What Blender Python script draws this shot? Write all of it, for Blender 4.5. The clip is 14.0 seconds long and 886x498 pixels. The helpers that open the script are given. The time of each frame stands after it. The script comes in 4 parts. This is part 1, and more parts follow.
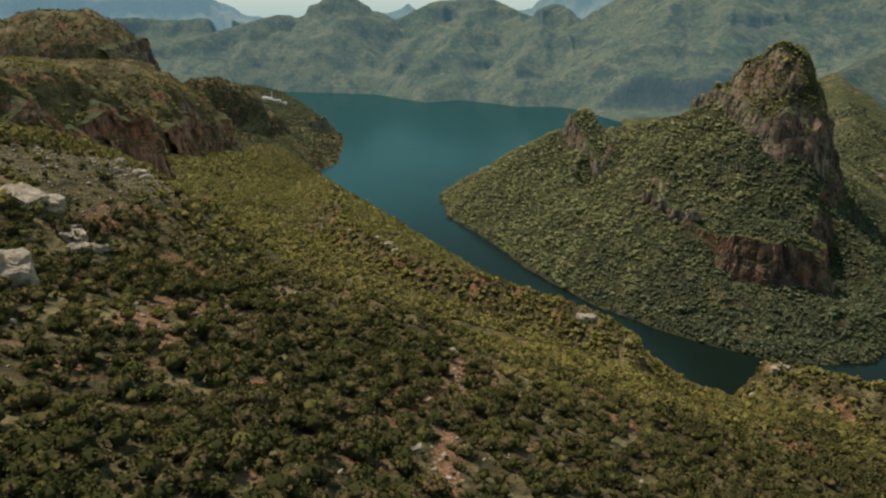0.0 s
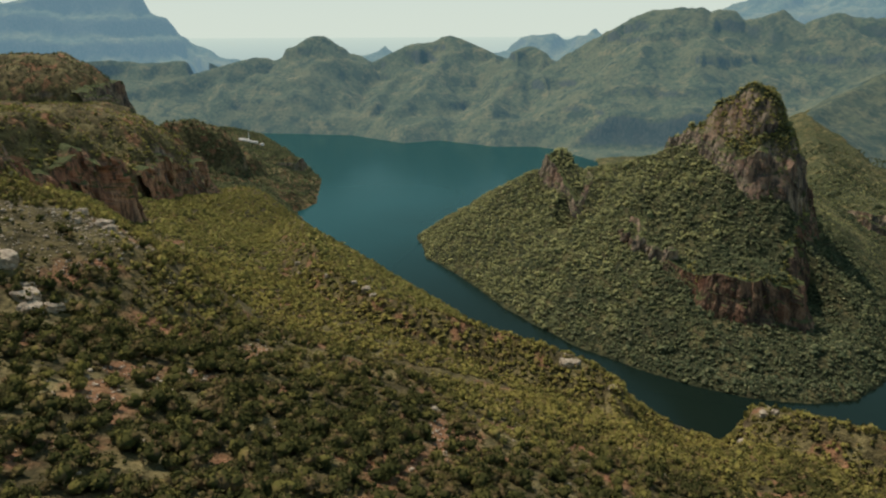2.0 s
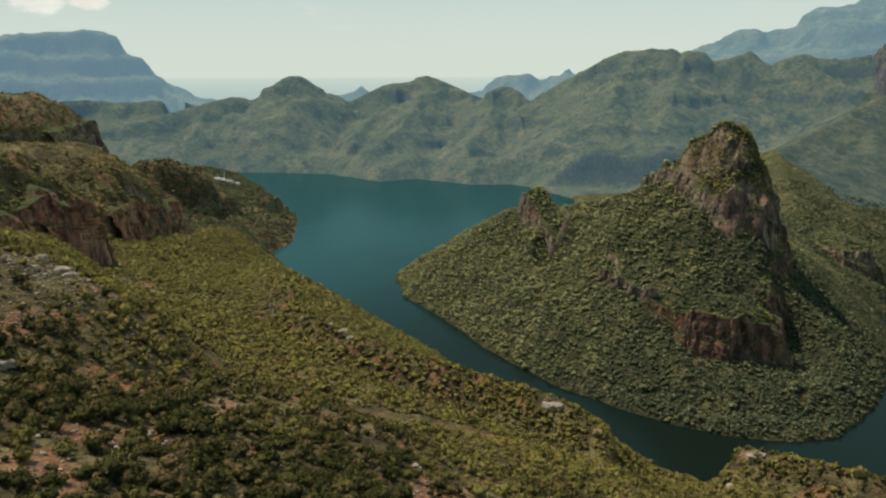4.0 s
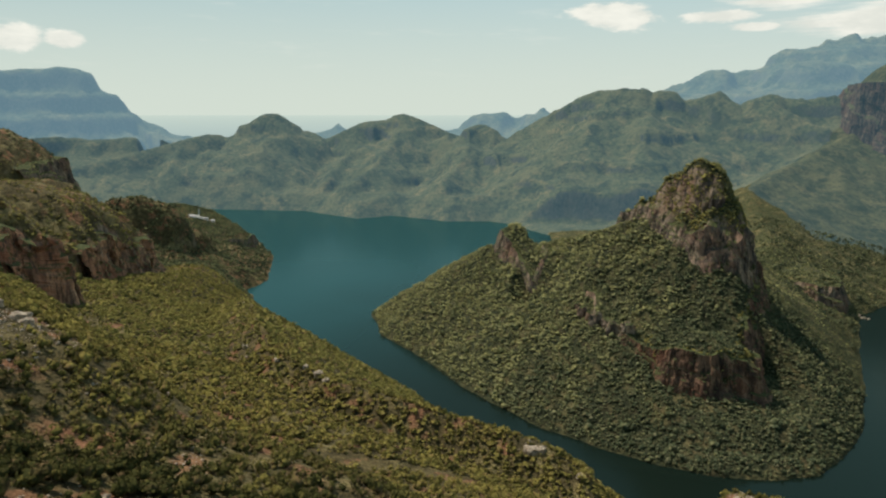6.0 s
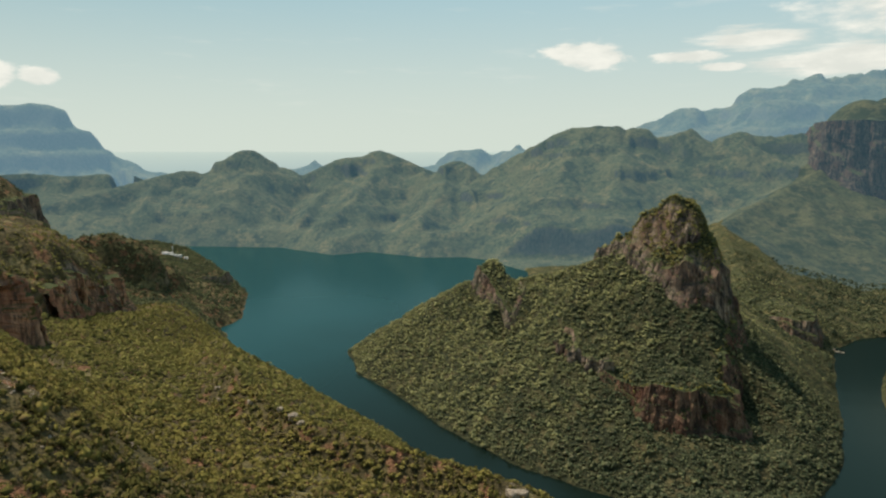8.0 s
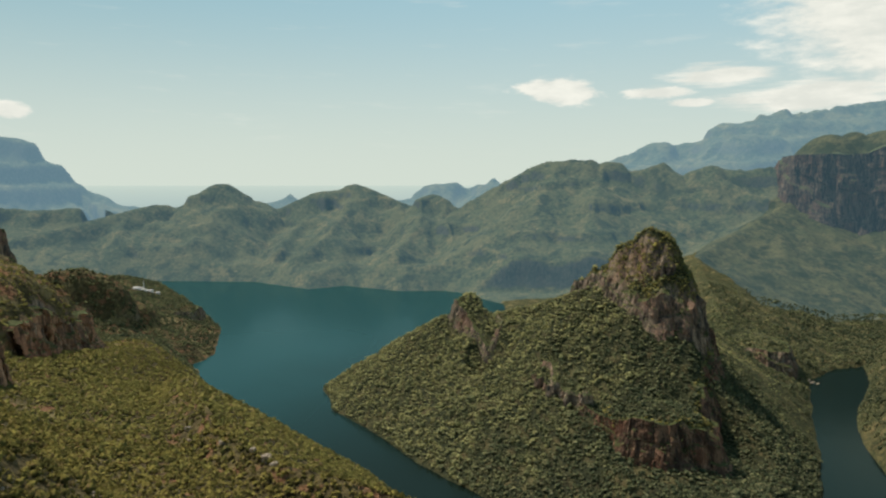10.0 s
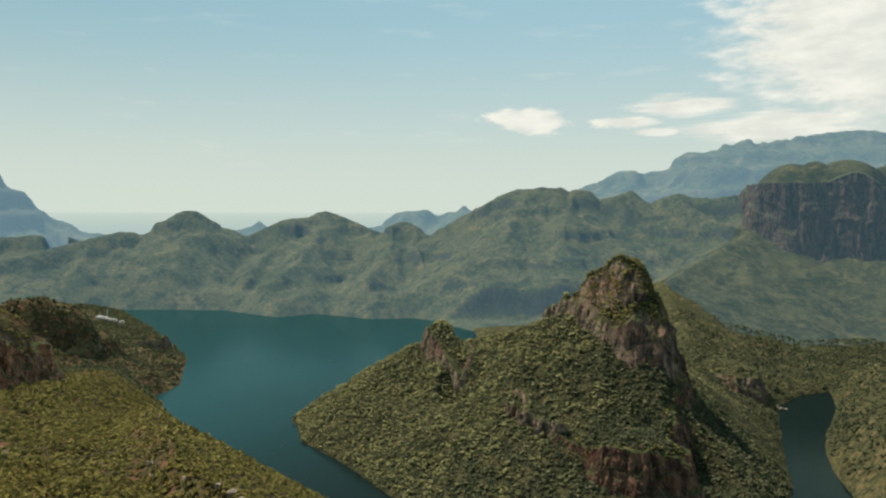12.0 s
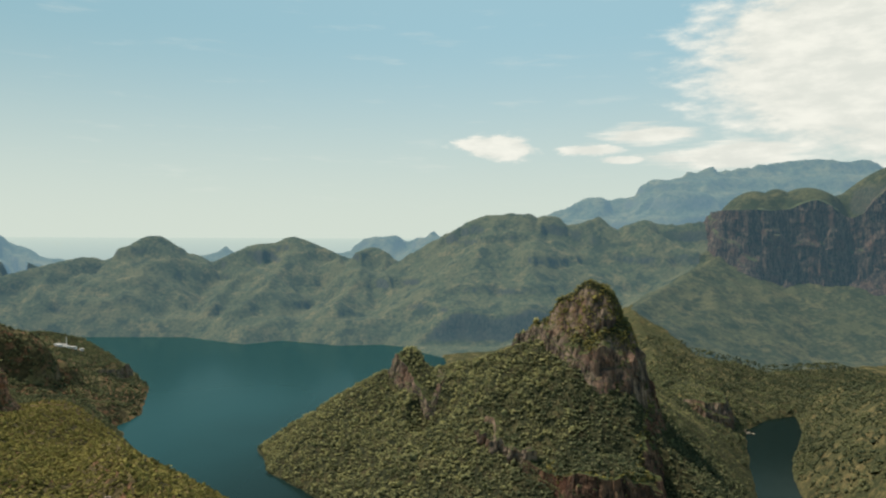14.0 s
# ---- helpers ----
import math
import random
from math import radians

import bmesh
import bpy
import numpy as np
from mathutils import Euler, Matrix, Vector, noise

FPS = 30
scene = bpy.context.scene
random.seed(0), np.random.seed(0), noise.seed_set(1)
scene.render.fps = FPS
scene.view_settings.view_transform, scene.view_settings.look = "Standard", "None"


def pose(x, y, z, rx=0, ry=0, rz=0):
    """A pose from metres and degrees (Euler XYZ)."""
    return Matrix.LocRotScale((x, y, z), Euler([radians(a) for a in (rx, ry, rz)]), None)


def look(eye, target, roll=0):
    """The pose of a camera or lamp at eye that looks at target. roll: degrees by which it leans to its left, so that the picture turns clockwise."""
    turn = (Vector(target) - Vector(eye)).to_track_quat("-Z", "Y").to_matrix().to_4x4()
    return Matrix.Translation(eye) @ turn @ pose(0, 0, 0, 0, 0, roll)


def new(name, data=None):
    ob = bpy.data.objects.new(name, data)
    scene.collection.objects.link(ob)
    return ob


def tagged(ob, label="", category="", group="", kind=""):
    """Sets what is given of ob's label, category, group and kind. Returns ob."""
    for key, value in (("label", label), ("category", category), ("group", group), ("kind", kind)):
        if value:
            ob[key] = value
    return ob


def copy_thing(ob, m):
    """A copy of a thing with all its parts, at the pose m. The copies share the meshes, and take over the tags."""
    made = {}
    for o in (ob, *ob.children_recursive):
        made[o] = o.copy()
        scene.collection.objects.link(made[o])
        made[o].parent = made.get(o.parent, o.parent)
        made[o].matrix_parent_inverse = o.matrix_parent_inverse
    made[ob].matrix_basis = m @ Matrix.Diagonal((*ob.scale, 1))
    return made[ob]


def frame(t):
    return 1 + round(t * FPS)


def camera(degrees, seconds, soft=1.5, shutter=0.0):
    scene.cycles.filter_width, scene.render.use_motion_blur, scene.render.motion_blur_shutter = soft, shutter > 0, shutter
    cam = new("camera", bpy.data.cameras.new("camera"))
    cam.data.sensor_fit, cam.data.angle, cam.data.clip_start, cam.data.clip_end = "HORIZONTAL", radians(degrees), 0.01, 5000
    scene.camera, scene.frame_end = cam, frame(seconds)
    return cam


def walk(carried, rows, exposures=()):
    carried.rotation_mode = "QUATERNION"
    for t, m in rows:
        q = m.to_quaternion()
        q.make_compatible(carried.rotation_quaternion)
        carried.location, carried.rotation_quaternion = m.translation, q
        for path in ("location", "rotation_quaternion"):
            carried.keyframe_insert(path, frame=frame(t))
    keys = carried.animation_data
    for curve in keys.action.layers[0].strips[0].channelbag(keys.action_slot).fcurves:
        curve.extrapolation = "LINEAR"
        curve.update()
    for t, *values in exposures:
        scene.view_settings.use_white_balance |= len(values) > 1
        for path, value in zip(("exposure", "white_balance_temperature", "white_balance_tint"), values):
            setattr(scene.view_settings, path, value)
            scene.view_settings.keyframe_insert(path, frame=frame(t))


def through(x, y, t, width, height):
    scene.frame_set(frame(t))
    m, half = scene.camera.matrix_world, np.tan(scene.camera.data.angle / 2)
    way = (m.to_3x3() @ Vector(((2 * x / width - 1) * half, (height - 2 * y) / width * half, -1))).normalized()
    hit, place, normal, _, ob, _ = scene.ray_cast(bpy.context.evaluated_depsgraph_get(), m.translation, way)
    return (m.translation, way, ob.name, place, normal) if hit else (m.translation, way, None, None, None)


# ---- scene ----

# ---------------------------------------------------------------- camera
cam = camera(64.0, 14.0, soft=2.2)
ROWS = [
    (0.0, 0.00, 0.00, 424.74, 70.121, 0.154, -0.476),
    (0.5, -0.06, 3.03, 424.87, 70.890, 0.162, -0.886),
    (1.0, -0.13, 6.03, 424.98, 71.725, 0.175, -1.368),
    (1.5, -0.20, 8.95, 425.07, 72.460, 0.209, -1.816),
    (2.0, -0.29, 11.76, 425.11, 73.244, 0.223, -2.320),
    (2.5, -0.37, 14.44, 425.12, 73.962, 0.215, -2.764),
    (3.0, -0.45, 16.98, 425.08, 74.750, 0.216, -3.248),
    (5.5, -0.84, 28.94, 424.73, 78.440, 0.029, -5.603),
    (6.0, -0.91, 31.23, 424.67, 79.199, -0.013, -6.074),
    (6.5, -0.99, 33.42, 424.62, 79.924, -0.028, -6.543),
    (7.0, -1.05, 35.51, 424.58, 80.673, -0.055, -7.025),
    (7.5, -1.12, 37.49, 424.53, 81.361, -0.052, -7.483),
    (8.0, -1.19, 39.37, 424.46, 82.095, -0.050, -7.980),
    (10.5, -1.53, 48.29, 424.02, 85.369, -0.031, -10.507),
    (11.0, -1.59, 50.03, 423.91, 85.923, -0.068, -11.121),
    (11.5, -1.64, 51.72, 423.78, 86.434, -0.080, -11.700),
    (12.0, -1.68, 53.38, 423.64, 86.983, -0.111, -12.318),
    (12.5, -1.72, 55.03, 423.50, 87.509, -0.142, -12.920),
    (13.0, -1.75, 56.67, 423.35, 88.024, -0.166, -13.553),
    (13.5, -1.78, 58.31, 423.20, 88.546, -0.195, -14.160),
    (14.0, -1.81, 59.95, 423.05, 89.074, -0.244, -14.821),
]
walk(cam, [(t, pose(x, y, z, rx, ry, rz)) for t, x, y, z, rx, ry, rz in ROWS], [(0.0, 0.2, 6400, 10.0), (14.0, 0.2, 6400, 10.0)])

# ---------------------------------------------------------------- sky and sun
SUN_AZ, SUN_EL = -49.0, 59.0      # degrees to the right of +y, and above the horizon
world = bpy.data.worlds.new("sky")
scene.world = world
world.use_nodes = True
wn, wl = world.node_tree.nodes, world.node_tree.links
wn.clear()


def wmath(op, a, b=None, c=None):
    n = wn.new("ShaderNodeMath")
    n.operation = op
    for i, v in enumerate((a, b, c)):
        if v is None:
            continue
        if isinstance(v, (int, float)):
            n.inputs[i].default_value = v
        else:
            wl.new(v, n.inputs[i])
    return n.outputs[0]


sky = wn.new("ShaderNodeTexSky")
sky.sky_type, sky.sun_disc = "NISHITA", False
sky.sun_elevation, sky.sun_rotation = radians(SUN_EL), radians(SUN_AZ)
sky.altitude, sky.air_density, sky.dust_density, sky.ozone_density = 900, 1.0, 1.2, 1.0
tc = wn.new("ShaderNodeTexCoord")
sep = wn.new("ShaderNodeSeparateXYZ")
wl.new(tc.outputs["Generated"], sep.inputs[0])
W_AZ = wmath("MULTIPLY", wmath("ARCTAN2", sep.outputs[0], sep.outputs[1]), 57.2958)
W_EL = wmath("MULTIPLY", wmath("ARCSINE", sep.outputs[2]), 57.2958)


def wnoise(sx, sy, detail, rough, shift=0.0):
    v = wn.new("ShaderNodeCombineXYZ")
    wl.new(wmath("MULTIPLY_ADD", W_AZ, sx, shift), v.inputs[0])
    wl.new(wmath("MULTIPLY", W_EL, sy), v.inputs[1])
    n = wn.new("ShaderNodeTexNoise")
    n.inputs["Scale"].default_value, n.inputs["Detail"].default_value, n.inputs["Roughness"].default_value = 1.0, detail, rough
    wl.new(v.outputs[0], n.inputs["Vector"])
    return n.outputs["Fac"]


def wramp(v, lo, hi, to_lo=0.0, to_hi=1.0):
    n = wn.new("ShaderNodeMapRange")
    n.interpolation_type = "SMOOTHSTEP"
    wl.new(v, n.inputs[0])
    n.inputs[1].default_value, n.inputs[2].default_value, n.inputs[3].default_value, n.inputs[4].default_value = lo, hi, to_lo, to_hi
    return n.outputs[0]


def wmix(f, a, b):
    n = wn.new("ShaderNodeMix")
    n.data_type = "RGBA"
    for sock, v in ((n.inputs[0], f), (n.inputs[6], a), (n.inputs[7], b)):
        if isinstance(v, tuple):
            sock.default_value = (*v, 1.0)
        elif isinstance(v, float):
            sock.default_value = v
        else:
            wl.new(v, sock)
    return n.outputs[2]


def cloud(az, el, wide, high, lean=0.0):
    """1 in the middle of a bank of cloud, 0 at its rim, less beyond it. Degrees."""
    u = wmath("DIVIDE", wmath("SUBTRACT", W_AZ, az), wide)
    v = wmath("DIVIDE", wmath("SUBTRACT", wmath("MULTIPLY_ADD", wmath("SUBTRACT", W_AZ, az), -lean, W_EL), el), high)
    return wmath("SUBTRACT", 1.0, wmath("SQRT", wmath("ADD", wmath("MULTIPLY", u, u), wmath("MULTIPLY", v, v))))


scale = wn.new("ShaderNodeVectorMath")
scale.operation = "MULTIPLY"
wl.new(sky.outputs[0], scale.inputs[0])
scale.inputs[1].default_value = (0.082, 0.105, 0.088)
high_sky = wmix(wramp(W_AZ, -45.0, 25.0), (0.245, 0.415, 0.470), (0.305, 0.485, 0.550))
low_sky = wmix(wramp(W_EL, 0.0, 17.0), (0.57, 0.63, 0.55), high_sky)
base = wmix(wramp(W_EL, 14.0, 52.0), low_sky, scale.outputs[0])
puff = wnoise(0.28, 0.75, 7.0, 0.62)
wisp = wnoise(0.12, 0.9, 6.0, 0.6, 4.0)
streak = wnoise(0.22, 1.7, 6.0, 0.6, 9.0)
bank = wmath("ADD", wmath("MULTIPLY", cloud(58.5, 13.0, 28.0, 10.5), 2.2), wmath("MULTIPLY", wmath("SUBTRACT", puff, 0.5), 1.3))
low_bank = wmath("ADD", wmath("MULTIPLY", wmath("MAXIMUM", cloud(37.0, 6.2, 7.5, 1.4), cloud(31.0, 8.0, 5.0, 1.0)), 1.2), wmath("MULTIPLY", wmath("SUBTRACT", streak, 0.5), 1.6))
small = wmath("MAXIMUM", cloud(19.2, 7.2, 4.0, 1.3, -0.05), wmath("MAXIMUM", cloud(-24.3, 5.0, 2.4, 1.1), cloud(-21.2, 5.0, 1.7, 0.8)))
bits = wmath("ADD", wmath("MULTIPLY", wmath("MAXIMUM", small, wmath("MAXIMUM", cloud(26.5, 6.9, 3.2, 0.6), cloud(29.0, 6.1, 2.6, 0.4))), 0.9), wmath("MULTIPLY", wmath("SUBTRACT", puff, 0.5), 1.7))
dense = wmath("MAXIMUM", wramp(bank, 0.05, 0.55), wmath("MAXIMUM", wramp(low_bank, 0.06, 0.62), wramp(bits, 0.06, 0.42)))
thin = wmath("MULTIPLY", wramp(wisp, 0.56, 0.76), wramp(W_EL, 1.0, 4.0, 0.0, 0.22))
cover = wmath("MAXIMUM", dense, wmath("MULTIPLY", thin, wramp(W_EL, 30.0, 12.0)))
shade = wmix(wramp(puff, 0.35, 0.7), (0.66, 0.67, 0.60), (0.80, 0.79, 0.70))
full = wmix(cover, base, shade)
bg = wn.new("ShaderNodeBackground")
bg.inputs["Strength"].default_value = 1.0
wout = wn.new("ShaderNodeOutputWorld")
wl.new(full, bg.inputs["Color"])
wl.new(bg.outputs[0], wout.inputs["Surface"])

sun = new("sun", bpy.data.lights.new("sun", "SUN"))
sun.data.energy, sun.data.angle, sun.data.color = 3.4, radians(0.6), (1.0, 0.93, 0.82)
sa, se = radians(SUN_AZ), radians(SUN_EL)
sun.matrix_world = look((0, 0, 900), (-math.sin(sa) * math.cos(se), -math.cos(sa) * math.cos(se), 900 - math.sin(se)))


# ---------------------------------------------------------------- materials
def material(name):
    m = bpy.data.materials.new(name)
    m.use_nodes = True
    m.node_tree.nodes.clear()
    return m


class Graph:
    """Short hand for a material's nodes."""

    def __init__(self, name):
        self.m = material(name)
        self.n, self.l = self.m.node_tree.nodes, self.m.node_tree.links

    def put(self, sock, v):
        if v is None:
            return
        if isinstance(v, (int, float)):
            sock.default_value = v
        elif isinstance(v, tuple):
            sock.default_value = (*v, 1.0) if len(v) == 3 and sock.type == "RGBA" else v
        else:
            self.l.new(v, sock)

    def pos(self):
        return self.n.new("ShaderNodeNewGeometry").outputs["Position"]

    def normal_z(self):
        s = self.n.new("ShaderNodeSeparateXYZ")
        self.l.new(self.n.new("ShaderNodeNewGeometry").outputs["Normal"], s.inputs[0])
        return s.outputs[2]

    def island(self):
        return self.n.new("ShaderNodeNewGeometry").outputs["Random Per Island"]

    def noise(self, vec, scale, detail=3.0, rough=0.55, stretch=None):
        if stretch:
            mp = self.n.new("ShaderNodeMapping")
            mp.inputs["Scale"].default_value = stretch
            self.l.new(vec, mp.inputs[0])
            vec = mp.outputs[0]
        n = self.n.new("ShaderNodeTexNoise")
        n.inputs["Scale"].default_value, n.inputs["Detail"].default_value, n.inputs["Roughness"].default_value = scale, detail, rough
        self.l.new(vec, n.inputs["Vector"])
        return n.outputs["Fac"]

    def math(self, op, a, b=None):
        n = self.n.new("ShaderNodeMath")
        n.operation = op
        self.put(n.inputs[0], a)
        self.put(n.inputs[1], b)
        return n.outputs[0]

    def ramp(self, f, lo, hi):
        n = self.n.new("ShaderNodeMapRange")
        n.interpolation_type = "SMOOTHSTEP"
        self.put(n.inputs[0], f)
        n.inputs[1].default_value, n.inputs[2].default_value = lo, hi
        return n.outputs[0]

    def mix(self, f, a, b, blend="MIX"):
        n = self.n.new("ShaderNodeMix")
        n.data_type, n.blend_type = "RGBA", blend
        self.put(n.inputs[0], f)
        self.put(n.inputs[6], a)
        self.put(n.inputs[7], b)
        return n.outputs[2]

    def bump(self, h, strength, dist):
        n = self.n.new("ShaderNodeBump")
        n.inputs["Strength"].default_value, n.inputs["Distance"].default_value = strength, dist
        self.l.new(h, n.inputs["Height"])
        return n.outputs[0]

    def finish(self, colour, rough=0.9, normal=None, spec=0.2, glow=None, glow_strength=0.0):
        p = self.n.new("ShaderNodeBsdfPrincipled")
        self.put(p.inputs["Base Color"], colour)
        self.put(p.inputs["Roughness"], rough)
        p.inputs["Specular IOR Level"].default_value = spec
        if normal is not None:
            self.l.new(normal, p.inputs["Normal"])
        if glow is not None:
            self.put(p.inputs["Emission Color"], glow)
            p.inputs["Emission Strength"].default_value = glow_strength
        o = self.n.new("ShaderNodeOutputMaterial")
        self.l.new(p.outputs[0], o.inputs[0])
        return self.m


def rock_colour(g, pos):
    """Banded sandstone: grey lichen, ochre and rust, with dark seams that run down the face."""
    streak = g.noise(pos, 0.09, 5, 0.65, (1.0, 1.0, 0.22))
    band = g.noise(pos, 0.05, 4, 0.6, (0.35, 0.35, 2.2))
    big = g.noise(pos, 0.016, 3)
    c = g.mix(g.ramp(streak, 0.38, 0.60), (0.110, 0.080, 0.062), (0.37, 0.262, 0.175))
    c = g.mix(g.math("MULTIPLY", g.ramp(big, 0.46, 0.62), 0.6), c, (0.28, 0.145, 0.092))
    c = g.mix(g.math("MULTIPLY", g.ramp(band, 0.55, 0.7), 0.7), c, (0.12, 0.100, 0.086))
    c = g.mix(g.math("MULTIPLY", g.ramp(g.noise(pos, 0.16, 4, 0.7, (1, 1, 0.16)), 0.50, 0.62), 0.85), c, (0.050, 0.045, 0.040))
    c = g.mix(g.math("MULTIPLY", g.ramp(g.noise(pos, 0.45, 3, 0.7, (1, 1, 0.3)), 0.52, 0.66), 0.6), c, (0.055, 0.05, 0.045))
    return g.mix(g.ramp(g.noise(pos, 0.06, 4, 0.65), 0.57, 0.68), c, (0.060, 0.066, 0.024))


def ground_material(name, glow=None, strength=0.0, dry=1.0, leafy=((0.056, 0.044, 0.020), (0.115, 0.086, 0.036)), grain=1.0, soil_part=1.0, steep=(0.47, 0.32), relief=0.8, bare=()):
    """Undergrowth, dry grass and red soil, with rock where it is too steep for them; glow paints in haze."""
    g = Graph(name)
    p = g.pos()
    big, mid, fine, tiny = g.noise(p, 0.005, 5, 0.6), g.noise(p, 0.03 * grain, 5, 0.7), g.noise(p, 0.12 * grain, 4, 0.7), g.noise(p, 0.6 * grain, 3, 0.7)
    green = g.mix(g.ramp(fine, 0.38, 0.62), *leafy)
    grass = g.mix(g.ramp(tiny, 0.3, 0.7), (0.150, 0.120, 0.050), (0.240, 0.186, 0.082))
    c = g.mix(g.math("MULTIPLY", g.ramp(mid, 0.46, 0.66), dry), green, grass)
    c = g.mix(g.ramp(big, 0.50, 0.64), c, green)
    soil = g.mix(g.ramp(tiny, 0.35, 0.7), (0.180, 0.080, 0.040), (0.310, 0.160, 0.084))
    c = g.mix(g.math("MULTIPLY", g.ramp(g.noise(p, 0.05, 3, 0.5), 0.54, 0.66), g.math("MULTIPLY", g.ramp(fine, 0.3, 0.5), dry * soil_part)), c, soil)
    if relief < 0.6:
        c = g.mix(g.math("MULTIPLY", g.ramp(g.noise(p, 0.0065, 5, 0.62), 0.50, 0.60), dry), c, (0.118, 0.108, 0.046))
        c = g.mix(g.math("MULTIPLY", g.ramp(g.noise(p, 0.011, 5, 0.65), 0.53, 0.62), 0.75), c, (0.028, 0.037, 0.018))
        c = g.mix(g.math("MULTIPLY", g.ramp(g.noise(p, 0.075, 3, 0.6), 0.50, 0.64), 0.5), c, (0.024, 0.032, 0.016))
    for bx, by, rx, ry in bare:
        q = g.n.new("ShaderNodeVectorMath")
        q.operation = "MULTIPLY_ADD"
        g.l.new(p, q.inputs[0])
        q.inputs[1].default_value, q.inputs[2].default_value = (1 / rx, 1 / ry, 0), (-bx / rx, -by / ry, 0)
        ln = g.n.new("ShaderNodeVectorMath")
        ln.operation = "LENGTH"
        g.l.new(q.outputs[0], ln.inputs[0])
        c = g.mix(g.math("MULTIPLY", g.ramp(g.math("ADD", ln.outputs[1], g.math("MULTIPLY", fine, 1.2)), 1.85, 1.35), 0.75), c, soil)
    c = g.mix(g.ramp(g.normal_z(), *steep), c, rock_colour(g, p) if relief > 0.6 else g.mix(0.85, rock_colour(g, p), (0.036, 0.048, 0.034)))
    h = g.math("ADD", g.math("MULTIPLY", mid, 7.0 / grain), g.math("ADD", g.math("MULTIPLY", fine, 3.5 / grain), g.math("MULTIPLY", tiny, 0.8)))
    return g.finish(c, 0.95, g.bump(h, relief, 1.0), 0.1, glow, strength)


def rock_material(name, glow=None, strength=0.0, stain_shade=(0.5, 0.5, 0.5), amount=0.0):
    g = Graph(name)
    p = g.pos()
    c = g.mix(amount, rock_colour(g, p), stain_shade, "MULTIPLY")
    c = g.mix(g.ramp(g.normal_z(), 0.55, 0.8), c, (0.075, 0.080, 0.028))
    h = g.math("ADD", g.math("MULTIPLY", g.noise(p, 0.12, 5, 0.65, (1, 1, 0.3)), 5.0), g.noise(p, 0.6, 4, 0.7))
    return g.finish(c, 0.9, g.bump(h, 0.8, 1.0), 0.15, glow, strength)


def water_material():
    g = Graph("lake_water")
    p = g.pos()
    h = g.math("ADD", g.noise(p, 0.25, 3, 0.6), g.math("MULTIPLY", g.noise(p, 0.02, 2), 2.0))
    at = g.n.new("ShaderNodeSeparateXYZ")
    g.l.new(p, at.inputs[0])
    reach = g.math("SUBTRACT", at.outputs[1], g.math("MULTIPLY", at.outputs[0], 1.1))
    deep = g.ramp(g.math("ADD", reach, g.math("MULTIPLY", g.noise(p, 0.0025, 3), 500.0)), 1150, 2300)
    tone = g.mix(deep, (0.007, 0.013, 0.009), (0.015, 0.056, 0.058))      # river water painted darker for mirrored banks, brighter teal in the reservoir
    d, gl, m, o, f = (g.n.new(k) for k in ("ShaderNodeBsdfDiffuse", "ShaderNodeBsdfGlossy", "ShaderNodeMixShader", "ShaderNodeOutputMaterial", "ShaderNodeFresnel"))
    ripple = g.bump(h, 0.12, 0.5)
    f.inputs["IOR"].default_value, gl.inputs["Roughness"].default_value = 1.33, 0.16
    gl.inputs["Color"].default_value = (0.78, 1.0, 0.95, 1.0)
    g.l.new(tone, d.inputs["Color"]), g.l.new(ripple, gl.inputs["Normal"])
    g.l.new(g.math("MULTIPLY", f.outputs[0], 0.42), m.inputs[0])      # wind-roughened: less gloss than a calm sheet
    g.l.new(d.outputs[0], m.inputs[1]), g.l.new(gl.outputs[0], m.inputs[2]), g.l.new(m.outputs[0], o.inputs[0])
    return g.m


def plain_material():
    """Fields and bush a long way off, with haze towards the horizon painted in as emission."""
    g = Graph("lowland_plain")
    p = g.pos()
    ln = g.n.new("ShaderNodeVectorMath")
    ln.operation = "LENGTH"
    g.l.new(p, ln.inputs[0])
    field = g.noise(p, 0.006, 4, 0.6)
    painted_haze = g.mix(g.ramp(ln.outputs[1], 4560, 4985), (0.29, 0.395, 0.41), (0.50, 0.58, 0.525))
    painted_haze = g.mix(g.math("MULTIPLY", g.ramp(field, 0.55, 0.70), 0.22), painted_haze, (0.45, 0.50, 0.44))
    return g.finish(g.mix(field, (0.03, 0.04, 0.03), (0.06, 0.06, 0.035)), 0.95, None, 0.0, painted_haze, 0.92)


BARE = [(-57, 178, 9, 6), (-68, 168, 7, 5), (-50, 215, 5, 10), (-70, 150, 5, 8), (2, 125, 3, 18), (6, 190, 3, 18), (-125, 235, 22, 26), (-112, 262, 16, 12), (104, 452, 10, 5), (214, 398, 8, 5)]
MAT_GROUND = ground_material("bushveld_ground", bare=BARE[:6])
# undergrowth colours lowered to paint in the shade between the trees
MAT_WOODLAND = ground_material("shaded_woodland_floor", None, 0.0, 0.5, ((0.028, 0.031, 0.016), (0.056, 0.057, 0.026)), soil_part=0.2, steep=(0.42, 0.28))
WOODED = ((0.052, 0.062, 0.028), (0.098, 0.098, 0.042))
# faint blue emission stands in for haze, strongest on the furthest hills
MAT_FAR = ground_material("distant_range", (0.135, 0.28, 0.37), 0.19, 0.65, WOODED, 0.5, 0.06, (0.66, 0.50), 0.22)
# slope colours darkened to suggest the mesa's cast shadow
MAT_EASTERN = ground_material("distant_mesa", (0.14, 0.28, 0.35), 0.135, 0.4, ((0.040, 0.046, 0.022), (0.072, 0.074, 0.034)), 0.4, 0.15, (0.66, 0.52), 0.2)
